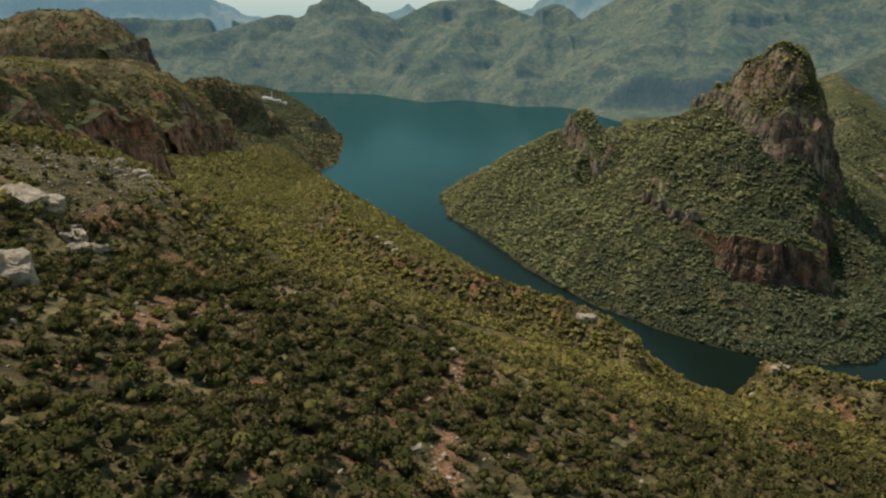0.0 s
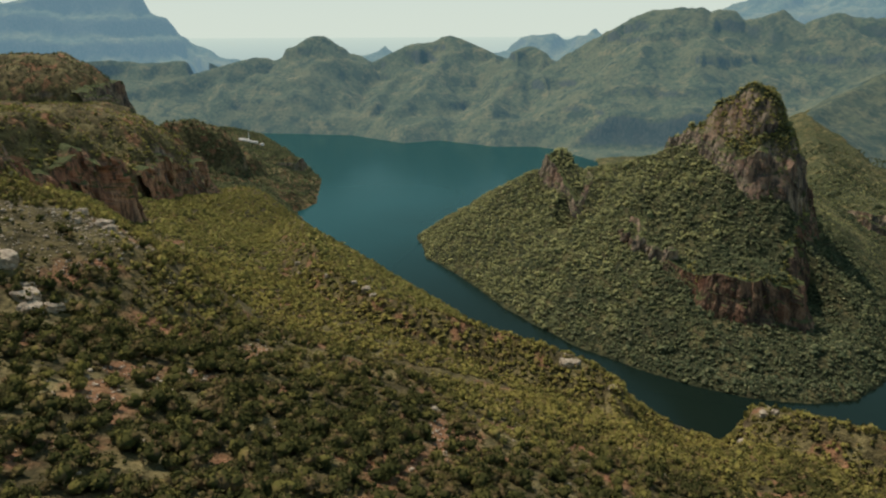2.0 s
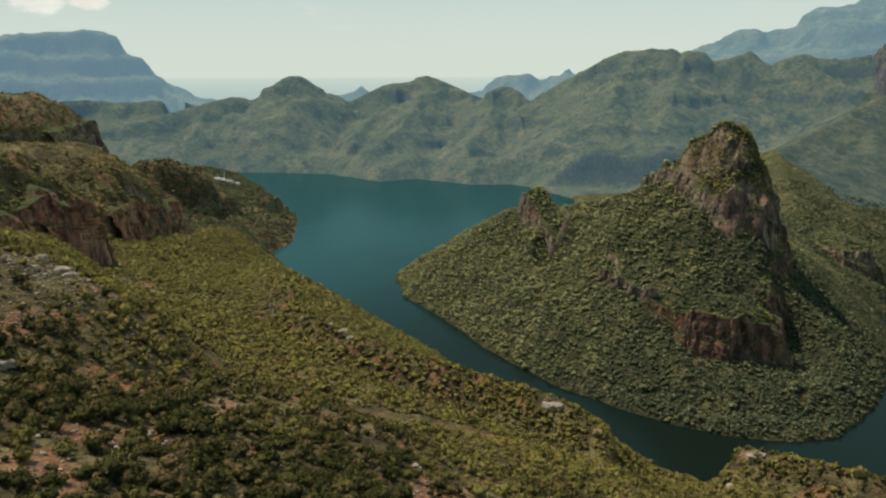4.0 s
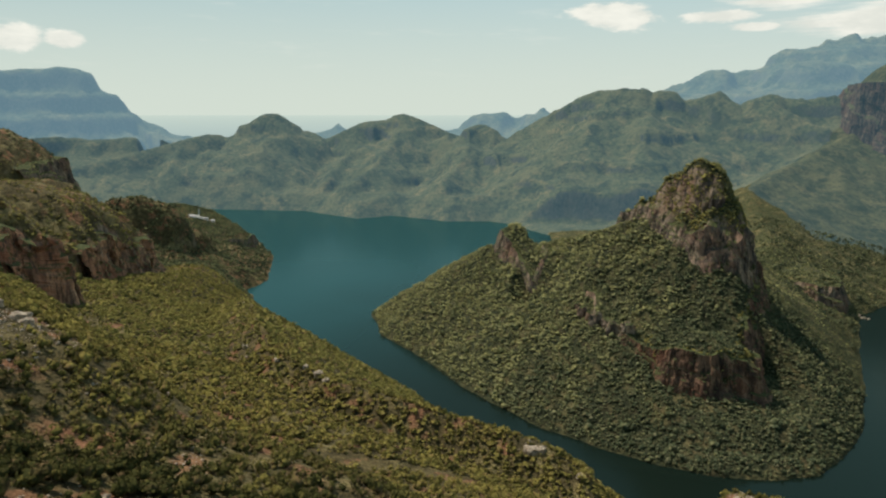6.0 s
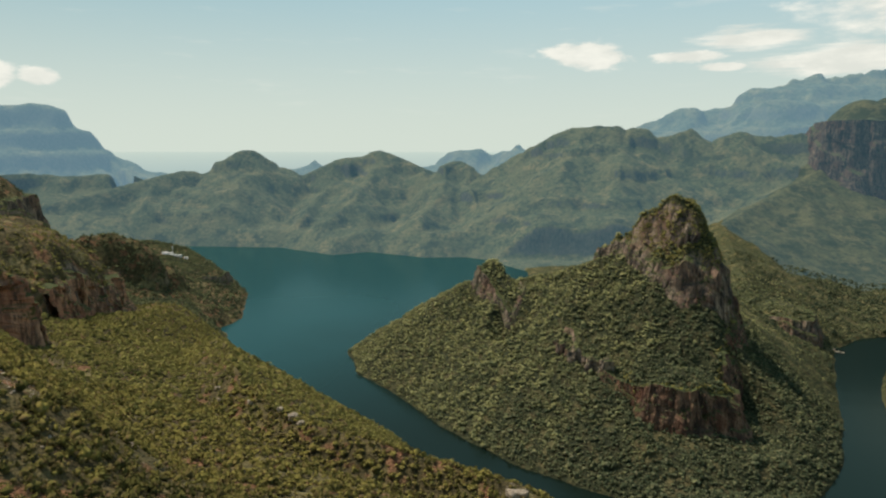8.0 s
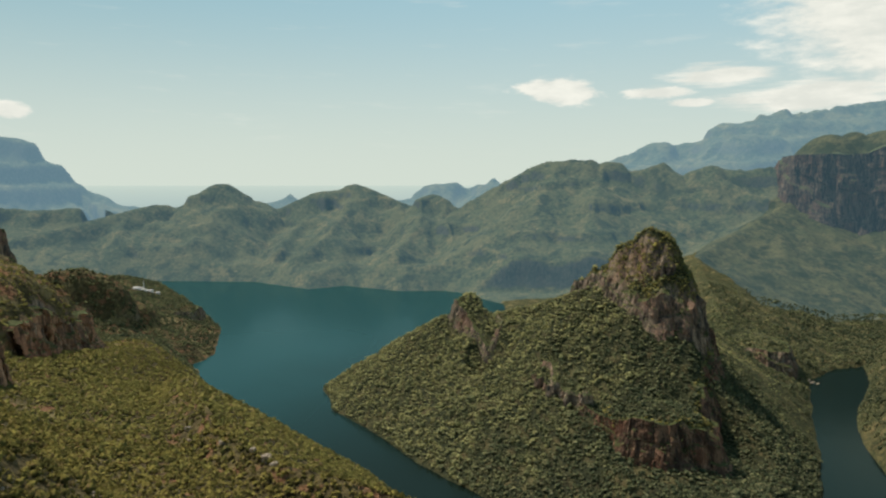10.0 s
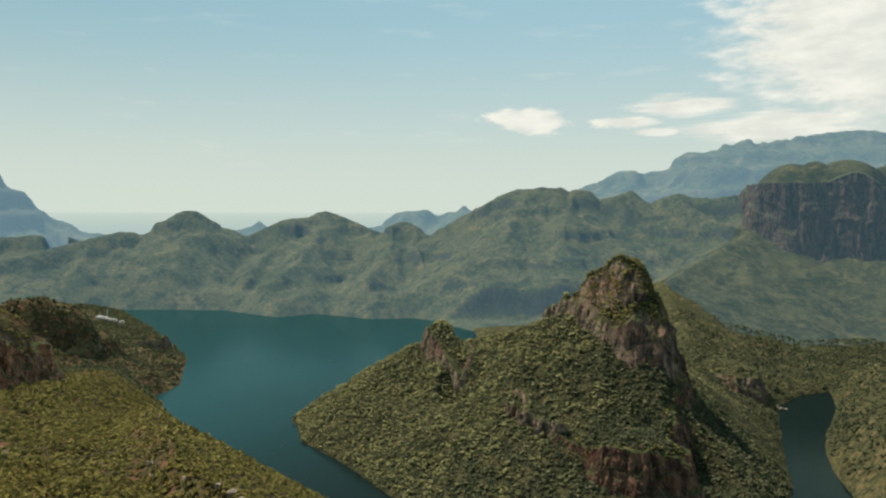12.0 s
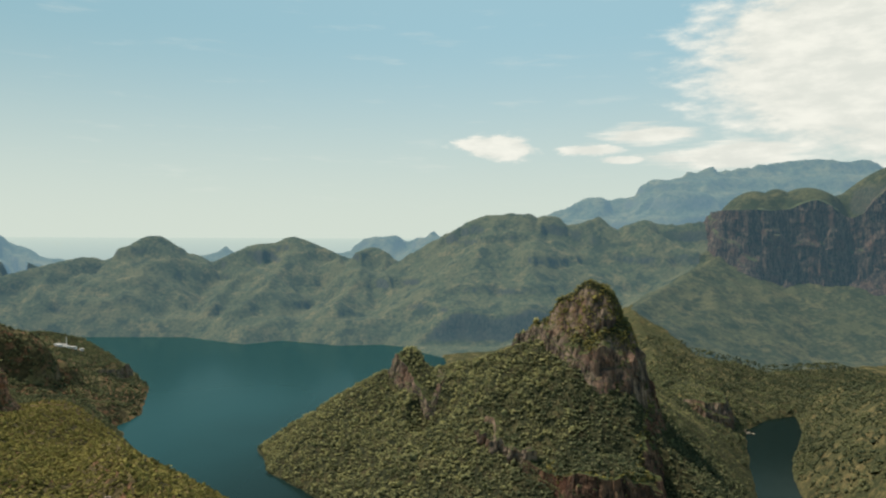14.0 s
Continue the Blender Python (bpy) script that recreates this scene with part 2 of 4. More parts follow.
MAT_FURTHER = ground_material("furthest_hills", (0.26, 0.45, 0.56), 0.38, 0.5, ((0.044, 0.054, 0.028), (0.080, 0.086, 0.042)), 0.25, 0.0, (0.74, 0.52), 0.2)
MAT_PLAIN = plain_material()
MAT_MEADOW = ground_material("grassy_flank", None, 0.0, 0.85, ((0.046, 0.050, 0.023), (0.092, 0.088, 0.036)), soil_part=0.15)
MAT_ROCK = rock_material("sandstone")
MAT_ROCK_RED = rock_material("red_sandstone", None, 0.0, (1.45, 1.08, 0.90), 0.9)
MAT_ROCK_RUST = rock_material("rust_stained_sandstone", None, 0.0, (0.66, 0.50, 0.44), 0.9)
# sandstone darkened for the cliff's shaded side, with haze as blue emission
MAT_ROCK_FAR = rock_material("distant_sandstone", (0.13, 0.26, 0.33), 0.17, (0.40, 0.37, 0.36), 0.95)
MAT_WATER = water_material()


# ---------------------------------------------------------------- land: smooth noise and shapes
rng = np.random.default_rng(7)
PERM = rng.permutation(1024)
GRAD = rng.uniform(0, 2 * np.pi, 1024)


def perlin(x, y):
    xi, yi = np.floor(x).astype(int), np.floor(y).astype(int)
    fx, fy = x - xi, y - yi
    u, v = fx * fx * fx * (fx * (fx * 6 - 15) + 10), fy * fy * fy * (fy * (fy * 6 - 15) + 10)

    def corner(i, j):
        a = GRAD[PERM[(PERM[(xi + i) & 1023] + yi + j) & 1023]]
        return np.cos(a) * (fx - i) + np.sin(a) * (fy - j)

    return (corner(0, 0) * (1 - u) + corner(1, 0) * u) * (1 - v) + (corner(0, 1) * (1 - u) + corner(1, 1) * u) * v


def fbm(x, y, size, octaves=4, gain=0.5):
    total, amp = np.zeros_like(x, dtype=float), 1.0
    for k in range(octaves):
        total = total + amp * perlin(x / size * 2 ** k + 17.3 * k, y / size * 2 ** k - 9.1 * k)
        amp *= gain
    return total


def ridged(x, y, size, octaves=4):
    total, amp = np.zeros_like(x, dtype=float), 1.0
    for k in range(octaves):
        total = total + amp * (0.5 - 2 * np.abs(perlin(x / size * 2 ** k + 3.7 * k, y / size * 2 ** k + 5.9 * k)))
        amp *= 0.5
    return total


def bearing(x, y):
    return np.degrees(np.arctan2(x, y))


def smooth(a, lo, hi):
    t = np.clip((a - lo) / (hi - lo), 0, 1)
    return t * t * (3 - 2 * t)


def smin(a, b, k):
    h = np.clip(0.5 + 0.5 * (b - a) / k, 0, 1)
    return b * (1 - h) + a * h - k * h * (1 - h)


def smax(a, b, k):
    return -smin(-a, -b, k)


def inside(x, y, poly):
    """Signed distance to a closed outline: positive within."""
    d = np.full(np.shape(x), 1e9)
    odd = np.zeros(np.shape(x), bool)
    for (ax, ay), (bx, by) in zip(poly, poly[1:] + poly[:1]):
        ex, ey = bx - ax, by - ay
        t = np.clip(((x - ax) * ex + (y - ay) * ey) / (ex * ex + ey * ey), 0, 1)
        d = np.minimum(d, np.hypot(x - ax - t * ex, y - ay - t * ey))
        if ay != by:
            odd ^= ((ay > y) != (by > y)) & (x < ex * (y - ay) / ey + ax)
    return np.where(odd, d, -d)


def ridge(x, y, spine, slope):
    """Height of a ridge along a spine of (x, y, z) that falls off evenly to both sides."""
    z = np.full(np.shape(x), -1e9)
    for (ax, ay, az), (bx, by, bz) in zip(spine, spine[1:]):
        ex, ey = bx - ax, by - ay
        t = np.clip(((x - ax) * ex + (y - ay) * ey) / (ex * ex + ey * ey), 0, 1)
        z = np.maximum(z, az + t * (bz - az) - slope * np.hypot(x - ax - t * ex, y - ay - t * ey))
    return z


def humped(x, y, spine, drop, reach):
    """Height of a back along a spine of (x, y, z) that curves down to both sides, by drop at the distance reach."""
    z = np.full(np.shape(x), -1e9)
    for (ax, ay, az), (bx, by, bz) in zip(spine, spine[1:]):
        ex, ey = bx - ax, by - ay
        t = np.clip(((x - ax) * ex + (y - ay) * ey) / (ex * ex + ey * ey), 0, 1)
        z = np.maximum(z, az + t * (bz - az) - drop * ((x - ax - t * ex) ** 2 + (y - ay - t * ey) ** 2) / reach ** 2)
    return z


def curve(spine, cuts=4):
    """A smooth line through the points of a spine."""
    P = np.array([spine[0]] + list(spine) + [spine[-1]], float)
    out = []
    for a, b, c, d in zip(P, P[1:], P[2:], P[3:]):
        for k in range(cuts):
            t = k / cuts
            out.append(tuple(0.5 * (2 * b + (c - a) * t + (2 * a - 5 * b + 4 * c - d) * t * t + (3 * b - a - 3 * c + d) * t ** 3)))
    return out + [tuple(spine[-1])]


def rounded_ridge(x, y, spine, slope, soft):
    """Height of a round-backed ridge, and of its crest above each place."""
    z, top = np.full(np.shape(x), -1e9), np.zeros(np.shape(x))
    for (ax, ay, az), (bx, by, bz) in zip(spine, spine[1:]):
        ex, ey = bx - ax, by - ay
        t = np.clip(((x - ax) * ex + (y - ay) * ey) / (ex * ex + ey * ey), 0, 1)
        crest = az + t * (bz - az)
        d = np.sqrt((x - ax - t * ex) ** 2 + (y - ay - t * ey) ** 2 + soft * soft) - soft
        h = crest - slope * np.minimum(d, 0.95 * crest) - 0.05 * np.maximum(d - 0.95 * crest, 0)
        better = h > z
        z, top = np.where(better, h, z), np.where(better, crest, top)
    return z, top


def terraced(z, gap, amount, wobble):
    """Cliff bands and benches in lying beds of rock."""
    return z + amount * gap / (2 * np.pi) * np.sin(2 * np.pi * (z + wobble) / gap)


def dome(x, y, cx, cy, rx, ry, turn, power=2.0):
    """1 in the middle, 0 at the rim of an ellipse, less outside."""
    c, s = math.cos(radians(turn)), math.sin(radians(turn))
    u, v = ((x - cx) * c + (y - cy) * s) / rx, (-(x - cx) * s + (y - cy) * c) / ry
    return 1 - np.hypot(u, v) ** power


SHORE_WEST = [(-680, 3251), (-394, 2528), (-289, 2190), (-263, 1857), (-300, 1761), (-235, 1560), (-160, 1380), (-110, 1150), (-30, 1010), (50, 905),
              (108, 820), (165, 740), (215, 668), (268, 606), (380, 580), (520, 590), (640, 660), (740, 785), (815, 930), (871, 1038), (952, 1151), (1157, 1354), (1250, 1480)]
WEST = SHORE_WEST + [(5600, 1480), (5600, -5600), (-5600, -5600), (-5600, 3400)]
SHORE_EAST = [(3, 1520), (20, 1360), (74, 1260), (129, 1115), (183, 1007), (231, 924), (289, 859), (344, 808), (398, 771), (473, 755),
              (525, 757), (597, 808), (664, 866), (775, 1017), (860, 1140), (970, 1296), (1050, 1400), (1150, 1460), (1250, 1480)]
SHORE_NORTH = [(-760, 3321), (-282, 3209), (-49, 2945), (105, 3018), (314, 2830), (487, 2814), (561, 2726), (594, 2581), (640, 2450), (590, 2250), (480, 2050),
               (310, 1780), (130, 1640)]
EAST = SHORE_EAST + [(5600, 1480), (5600, 5600), (-5600, 5600), (-5600, 3420)] + SHORE_NORTH

MESA_WEST = [(-430, 470), (-365, 640), (-338, 740), (-322, 800), (-345, 845), (-430, 872), (-440, 925), (-378, 965), (-362, 1050), (-350, 1180), (-368, 1245), (-425, 1320), (-500, 1400), (-560, 1500), (-620, 1640), (-900, 1700), (-900, 470)]
HIGH_DOME = [(-740, 1420), (-655, 1445), (-628, 1525), (-640, 1640), (-710, 1720), (-880, 1740), (-1010, 1560), (-870, 1420)]
LOWER_ROCK = [(356, 1190), (360, 1150), (366, 1085), (382, 1020), (396, 960), (428, 912), (482, 896), (522, 920), (558, 976), (596, 1038), (624, 1085), (636, 1170), (520, 1240), (420, 1250)]
UPPER_ROCK = [(466, 1290), (474, 1230), (484, 1170), (502, 1120), (530, 1080), (560, 1056), (592, 1066), (616, 1105), (632, 1150), (645, 1230), (610, 1320), (510, 1345)]
SHOULDER = [(262, 1430), (270, 1385), (288, 1310), (303, 1278), (322, 1290), (335, 1370), (315, 1440), (285, 1455)]
SADDLE_ROCK = [(850, 1530), (900, 1450), (925, 1408), (955, 1384), (988, 1374), (1012, 1404), (1040, 1500), (1060, 1700), (900, 1700)]
MESA_EAST = [(2000, 2850), (1885, 2650), (1960, 2570), (2120, 2500), (2330, 2330), (2700, 2100), (3300, 2000), (3600, 2900), (2400, 3100)]
HEAD_ROCK = [(-440, 2190), (-372, 2205), (-352, 2245), (-370, 2310), (-450, 2360)]


SUMMIT = [(470, 1275, 250), (486, 1195, 312), (506, 1155, 346), (530, 1135, 356), (550, 1128, 346), (568, 1120, 306)]


def waver(x, y, amount):
    return amount * fbm(x + 311, y, 75, 3), amount * fbm(x, y + 177, 75, 3)


def edge(x, y, outline, amount=16.0):
    """Distance within an outline whose line wavers in and out."""
    wx, wy = waver(x, y, amount)
    return inside(x + wx, y + wy, outline)


def step(z, top, x, y, outline, width=7.0, amount=16.0):
    """Raise the land to a rocky tread inside an outline; the tread rounds off towards its lip."""
    d = edge(x, y, outline, amount)
    return z + np.maximum(top - 9 * np.exp(-np.maximum(d - width, 0) / 10) - z, 0) * smooth(d, 0, width)


def land(x, y):
    d_west, d_east = inside(x, y, WEST), inside(x, y, EAST)
    n1, n2, n3 = fbm(x, y, 260, 3), fbm(x, y, 70, 3), fbm(x, y, 18, 3)
    # west bank: a shoulder that falls away to the river
    u, v = x / 100, y / 100
    z = 362.2 - 39.69 * u - 22.70 * v - 2.413 * u * u + 1.577 * u * v + 0.142 * v * v
    z = np.where(y > 760, np.maximum(z, 236 - 0.17 * (y - 800) + 0.03 * (-x - 340)), z)
    z = z + 5 * n2 * smooth(y, 60, 300) + 10 * n1 * smooth(y, 700, 1100)
    z = z + 7 * np.maximum(dome(x, y, 100, 440, 45, 40, 0), 0) + 22 * np.maximum(dome(x, y, -150, 280, 90, 110, 0), 0) + 16 * np.maximum(dome(x, y, -125, 670, 70, 120, 0), 0)
    rise = 285 * (1 - np.exp(-np.maximum(d_west, 0) / 215)) + 0.8 * np.maximum(d_west - 380, 0) + np.minimum(d_west, 0)
    z = smin(z, rise * (1 - 0.42 * smooth(dome(x, y, 235, 530, 120, 125, 0), 0, 0.7)) + 4 * n2, 10)
    z = smax(z, ridge(x, y, [(-190, 1000, 176), (-130, 800, 222), (-104, 692, 232), (-75, 610, 228), (-36, 559, 223), (11, 520, 224), (53, 497, 216), (106, 453, 215), (130, 422, 208), (146, 398, 203)], 0.74), 6)
    z = smax(z, ridge(x, y, [(200, 402, 196), (215, 398, 204), (230, 372, 210), (260, 345, 214), (340, 290, 222)], 0.85), 6)
    z = z - 40 * np.maximum(dome(x, y, 186, 455, 44, 120, -20), 0)
    z = np.where(d_west < 0, np.minimum(z, 0.3 * d_west - 1), z)
    head = np.minimum(66 + 6 * n2 - 0.02 * (y - 2300), 0.34 * d_west + 4 * n2)
    z = np.where(y > 1650, np.maximum(z * smooth(2100 - y, 0, 400) - 6, np.where(d_west < 0, 0.3 * d_west - 1, head)), z)
    z = np.maximum(z, np.minimum(ridge(x, y, [(-740, 1560, 345), (-640, 1680, 215), (-590, 1830, 165), (-540, 2000, 110), (-560, 2300, 70)], 0.50), 0.5 * d_west) + 5 * n2)
    z = np.maximum(z, humped(x, y, [(-612, 1850, 222), (-572, 1865, 223), (-522, 1880, 202), (-468, 1920, 135)], 75, 72) + 8 * n2)
    lip = np.interp(y, (560, 640, 690, 740, 800, 870, 920, 965, 1050, 1150, 1200, 1300, 1400, 1500), (300, 316, 305, 318, 304, 272, 262, 256, 260, 232, 226, 240, 262, 270))
    lip = lip + np.interp(y, (800, 1000, 1200, 1400), (78, 82, 92, 60)) * (1 - np.exp(-np.maximum(edge(x, y, MESA_WEST, 30) - 10, 0) / 62)) + 8 * fbm(x, y + 90, 48, 2)
    z = step(z, np.minimum(lip, np.interp(y, (640, 900, 1100, 1330, 1500), (362, 348, 334, 306, 300))) + 6 * n2, x, y, MESA_WEST, 7 + 38 * np.exp(-((y - 895) / 32) ** 2), 30)
    z = z + 24 * np.maximum(dome(x, y, -372, 640, 34, 40, 0), 0)
    z = step(z, 310 + 80 * np.minimum(np.maximum(edge(x, y, HIGH_DOME), 0) / 105, 1) ** 0.65 + 8 * n2, x, y, HIGH_DOME)
    z = step(z, 56 + 4 * n2, x, y, HEAD_ROCK)
    z = np.maximum(z, np.minimum(ridge(x, y, [(1080, 1010, 95), (1350, 950, 235), (1900, 900, 330)], 0.5), 0.62 * d_west) + 5 * n2)
    west = z
    # peninsula
    z = ridge(x, y, [(3, 1520, -6), (140, 1465, 98), (240, 1422, 164), (290, 1396, 160), (380, 1330, 192), (465, 1262, 224), (560, 1150, 225)], 0.60)
    z = smax(z, ridge(x, y, [(275, 1405, 152), (318, 1215, 134), (340, 1110, 94), (380, 1035, 58)], 0.66), 14)
    z = smax(z, ridge(x, y, [(560, 1200, 205), (760, 1400, 125), (930, 1540, 82), (1150, 1700, 74), (1400, 1900, 60)], 0.5), 20)
    # eastern mesa and its long spur
    m = ridge(x, y, [(1000, 2000, 60), (1268, 2270, 178), (1870, 2650, 335), (2020, 2600, 285), (2500, 2300, 270), (3600, 2000, 300)], 0.42)
    m = np.maximum(m, ridge(x, y, [(930, 1540, 80), (1060, 1800, 112), (1268, 2270, 178)], 0.34))
    m = m + 14 * ridged(x, y, 240, 3) * smooth(m, 20, 120)
    z = np.maximum(z, m) + 6 * n2
    # the range beyond the lake
    f = np.full(np.shape(x), -1e9)
    far = y > 2250
    if np.any(far):
        fx, fy = x[far], y[far]
        h, top = rounded_ridge(fx, fy, FAR_SPINE, 0.86, 12)
        wx, wy = 60 * fbm(fx, fy + 50, 330, 3), 60 * fbm(fx + 70, fy, 330, 3)
        for spur in FAR_SPURS:
            h = smax(h, ridge(fx + wx, fy + wy, spur, 0.60), 14)
        h = h - 1.2 * np.maximum(np.interp(fx, (-1700, 500, 1200, 2000), (2950, 2800, 2500, 2350)) - fy, 0)
        below = top - h
        w = smooth(h, 12, 120) * smooth(below, 12, 130)
        h = h + 40 * (ridged(fx * 1.1 + 0.25 * fy, fy * 0.6, 430, 3) - 0.12) * w
        for level, tall in ((100, 30), (215, 26), (330, 30), (420, 26)):
            gate = smooth(fbm(fx + 7 * level, fy, 420, 2), -0.12, 0.16) * smooth(below, 5, 40)
            at = h + 26 * fbm(fx, fy, 300, 2) - level
            h = h + tall * gate * (smooth(at, -7, 7) - smooth(at, -70, 70))
        h = h - 24 * smooth(below, 38, 56) * smooth(fbm(fx, fy + 333, 300, 2), -0.2, 0.1) * smooth(150 - below, 0, 90)
        h = h + 15 * (ridged(fx, fy, 110, 3) - 0.1) * smooth(60 - below, 0, 50) * smooth(fx, 300, 900)
        f[far] = h + (6 * n2[far] + 8 * (ridged(fx, fy, 150, 4) - 0.12)) * smooth(below, 4, 70) * smooth(h, 5, 60)
    z = np.maximum(np.maximum(z, f), 9 + 3 * n2 + 0.03 * np.maximum(d_east, 0))
    z = smin(z, 0.80 * d_east * (1 - 0.56 * smooth(dome(x, y, 495, 925, 135, 115, 0), 0, 0.6)) + 1.5 * np.maximum(d_east - 160, 0) + 4 * n2, 12)
    bench = np.minimum(109 + 0.263 * (x - 385) + 0.70 * (y - 1005), 143 + 0.66 * (x - 362) + 0.473 * (y - 1154))
    z = step(z, np.minimum(smax(bench + 12 * fbm(x, y, 48, 2), 110 + 18 * fbm(x + 40, y, 60, 2), 12), 242) - 72 * np.exp(-np.maximum(edge(x, y, LOWER_ROCK, 26), 0) / 24) * smooth(x, 530, 600) + 7 * n2, x, y, LOWER_ROCK, 7, 26)
    top = np.maximum(humped(x, y, SUMMIT, 86, 49), humped(x, y, [(532, 1135, 348), (546, 1088, 292)], 86, 49))
    deep = np.maximum(edge(x, y, UPPER_ROCK) - 5, 0) + 60 * smooth(x, 565, 600)
    top = np.minimum(top, 246 - 0.35 * (x - 520) + 2.3 * deep + 0.045 * deep ** 2)
    z = step(z, top + 5 * n2 + 12 * ridged(x, y, 40, 2) * smooth(top, 225, 250) * smooth(340 - top, 0, 30), x, y, UPPER_ROCK, 7, 16)
    z = z - 44 * np.maximum(dome(x, y, 294, 1250, 48, 66, 0), 0)
    z = step(z, np.minimum(200 + 0.60 * (y - 1400), 204) + 5 * n2, x, y, SHOULDER)
    z = step(z, 76 + 3 * n2, x, y, SADDLE_ROCK)
    top = 546 + 84 * np.maximum(dome(x, y, 2095, 2700, 125, 150, 0), 0) + 96 * np.maximum(dome(x, y, 2265, 2590, 150, 190, 0), 0) + 170 * np.maximum(dome(x, y, 2480, 2390, 140, 300, 0, 1.4), 0)
    z = step(z, top - 40 * smooth(90 - np.hypot(x - 2310, y - 2400), 0, 90), x, y, MESA_EAST, 16)
    east = z
    # hills behind, and the plain that runs out to the horizon
    r = np.hypot(x, y)
    z = np.maximum(np.where(d_west > d_east, west, east), -25)
    back = np.maximum(ridge(x, y, MESA_NORTH, 1.15), ridge(x, y, [(a, b, min(c - 190, 330)) for a, b, c in MESA_NORTH[:-4]] + MESA_NORTH[-4:], 0.36))
    back = np.maximum(back, ridge(x, y, [(-300, 4550, 250), (-177, 4597, 358), (-60, 4600, 260)], 0.5))
    back = np.maximum(back, ridge(x, y, [(480, 4570, 300), (770, 4535, 425), (930, 4500, 392), (1090, 4460, 455), (1300, 4400, 300)], 0.5))
    back = np.maximum(back, ridge(x, y, HIGH_RANGE, 0.55))
    back = np.maximum(back, ridge(x, y, MID_MESA, 0.8))
    back = back + 34 * (ridged(x, y, 380, 4) - 0.1) * smooth(r, 3500, 3900) * smooth(back, 150, 300)
    back = terraced(back, 120, 0.8 * smooth(back, 170, 260), 40 * n1)
    plain = 150 + (414 - 150) * smooth(r, 4560, 4960)
    z = np.where(y > 2500, np.maximum(z, back), z)
    return np.where((r > 4100) & (y > 0), np.maximum(z, plain * smooth(r, 4100, 4400)), z) + 1.0 * n3 * smooth(z, 1, 8)


FAR_CREST = [(-1680, 3297, 100), (-1138, 3678, 236), (-832, 3913, 319), (-701, 3938, 298), (-584, 3957, 400), (-515, 3967, 427), (-446, 3975, 403), (-286, 3990, 277), (-35, 4000, 375), (100, 3970, 392), (186, 3946, 425), (292, 3889, 393), (489, 3768, 310), (541, 3711, 359), (587, 3704, 372), (630, 3646, 353), (696, 3583, 303), (841, 3449, 397), (1026, 3344, 508), (1098, 3304, 524), (1241, 3223, 540), (1267, 3209, 507), (1314, 3190, 518), (1374, 3163, 518), (1410, 3147, 491), (1505, 3104, 505), (1556, 3079, 513), (1609, 3052, 460), (1665, 3021, 481), (1730, 2983, 512), (1784, 2952, 486), (1989, 2819, 496)]
FAR_SPURS = [[(-486, 3967, 419), (-519, 3720, 240), (-533, 3480, 110), (-548, 3290, 15)], [(183, 3946, 407), (101, 3650, 240), (-55, 3330, 104), (-173, 3080, 15)],
             [(-960, 3800, 270), (-900, 3560, 150), (-860, 3380, 50)], [(414, 3720, 321), (455, 3480, 200), (370, 3220, 86), (311, 3010, 15)],
             [(863, 3480, 340), (728, 3150, 190), (653, 2990, 146), (547, 2880, 76), (451, 2790, 14)], [(1112, 3260, 512), (964, 3060, 350), (851, 2860, 215), (740, 2720, 110)], [(1505, 3104, 499), (1470, 2920, 353), (1487, 2700, 194)]]
MESA_NORTH = [(-2318, 3857, 570), (-2015, 3960, 598), (-1879, 4020, 621), (-1736, 4080, 651), (-1535, 4150, 656), (-1478, 4165, 604), (-1432, 4180, 542), (-1372, 4195, 503), (-1341, 4210, 469), (-1336, 4215, 395), (-1280, 4240, 317), (-1196, 4260, 281), (-1021, 4300, 250)]
FAR_SPINE = curve(FAR_CREST, 3)
spur_rng = np.random.default_rng(42)
for k in range(6, len(FAR_SPINE) - 6, 5):      # lesser spurs between the named ones
    ax, ay, az = FAR_SPINE[k]
    run = ay - np.interp(ax, (-1700, -280, 300, 560, 640, 2000), (3330, 3180, 2850, 2720, 2500, 2300))
    lean, drop = spur_rng.uniform(-0.45, 0.25), spur_rng.uniform(0.75, 1.15)
    FAR_SPURS.append([(ax + lean * run * u + spur_rng.uniform(-40, 40) * (u > 0), ay - run * u * 0.9, az * (1 - u) ** drop * (0.96 if u else 1.0)) for u in (0.0, 0.22, 0.48, 0.75, 0.97)])
HIGH_RANGE = [(1709, 4000, 530), (1854, 3960, 645), (1955, 3940, 676), (2057, 3920, 640), (2158, 3900, 685), (2292, 3870, 743), (2394, 3850, 778), (2514, 3800, 838), (2705, 3740, 825), (2895, 3680, 848), (3066, 3600, 869), (3254, 3500, 872), (3550, 3400, 848)]
MID_MESA = [(1867, 3500, 505), (1991, 3480, 533), (2098, 3460, 515), (2114, 3450, 658), (2198, 3430, 686), (2316, 3400, 668), (2366, 3390, 568), (2472, 3370, 493)]


def link_mesh(name, verts, faces, mat, shade=True):
    me = bpy.data.meshes.new(name)
    n = faces.shape[1]
    me.vertices.add(len(verts))
    me.vertices.foreach_set("co", np.asarray(verts, np.float32).ravel())
    me.loops.add(faces.size)
    me.loops.foreach_set("vertex_index", faces.astype(np.int32).ravel())
    me.polygons.add(len(faces))
    me.polygons.foreach_set("loop_start", np.arange(0, faces.size, n, dtype=np.int32))
    me.polygons.foreach_set("loop_total", np.full(len(faces), n, np.int32))
    me.polygons.foreach_set("use_smooth", np.full(len(faces), shade))
    me.materials.append(mat)
    me.update(calc_edges=True)
    me.validate()
    return me


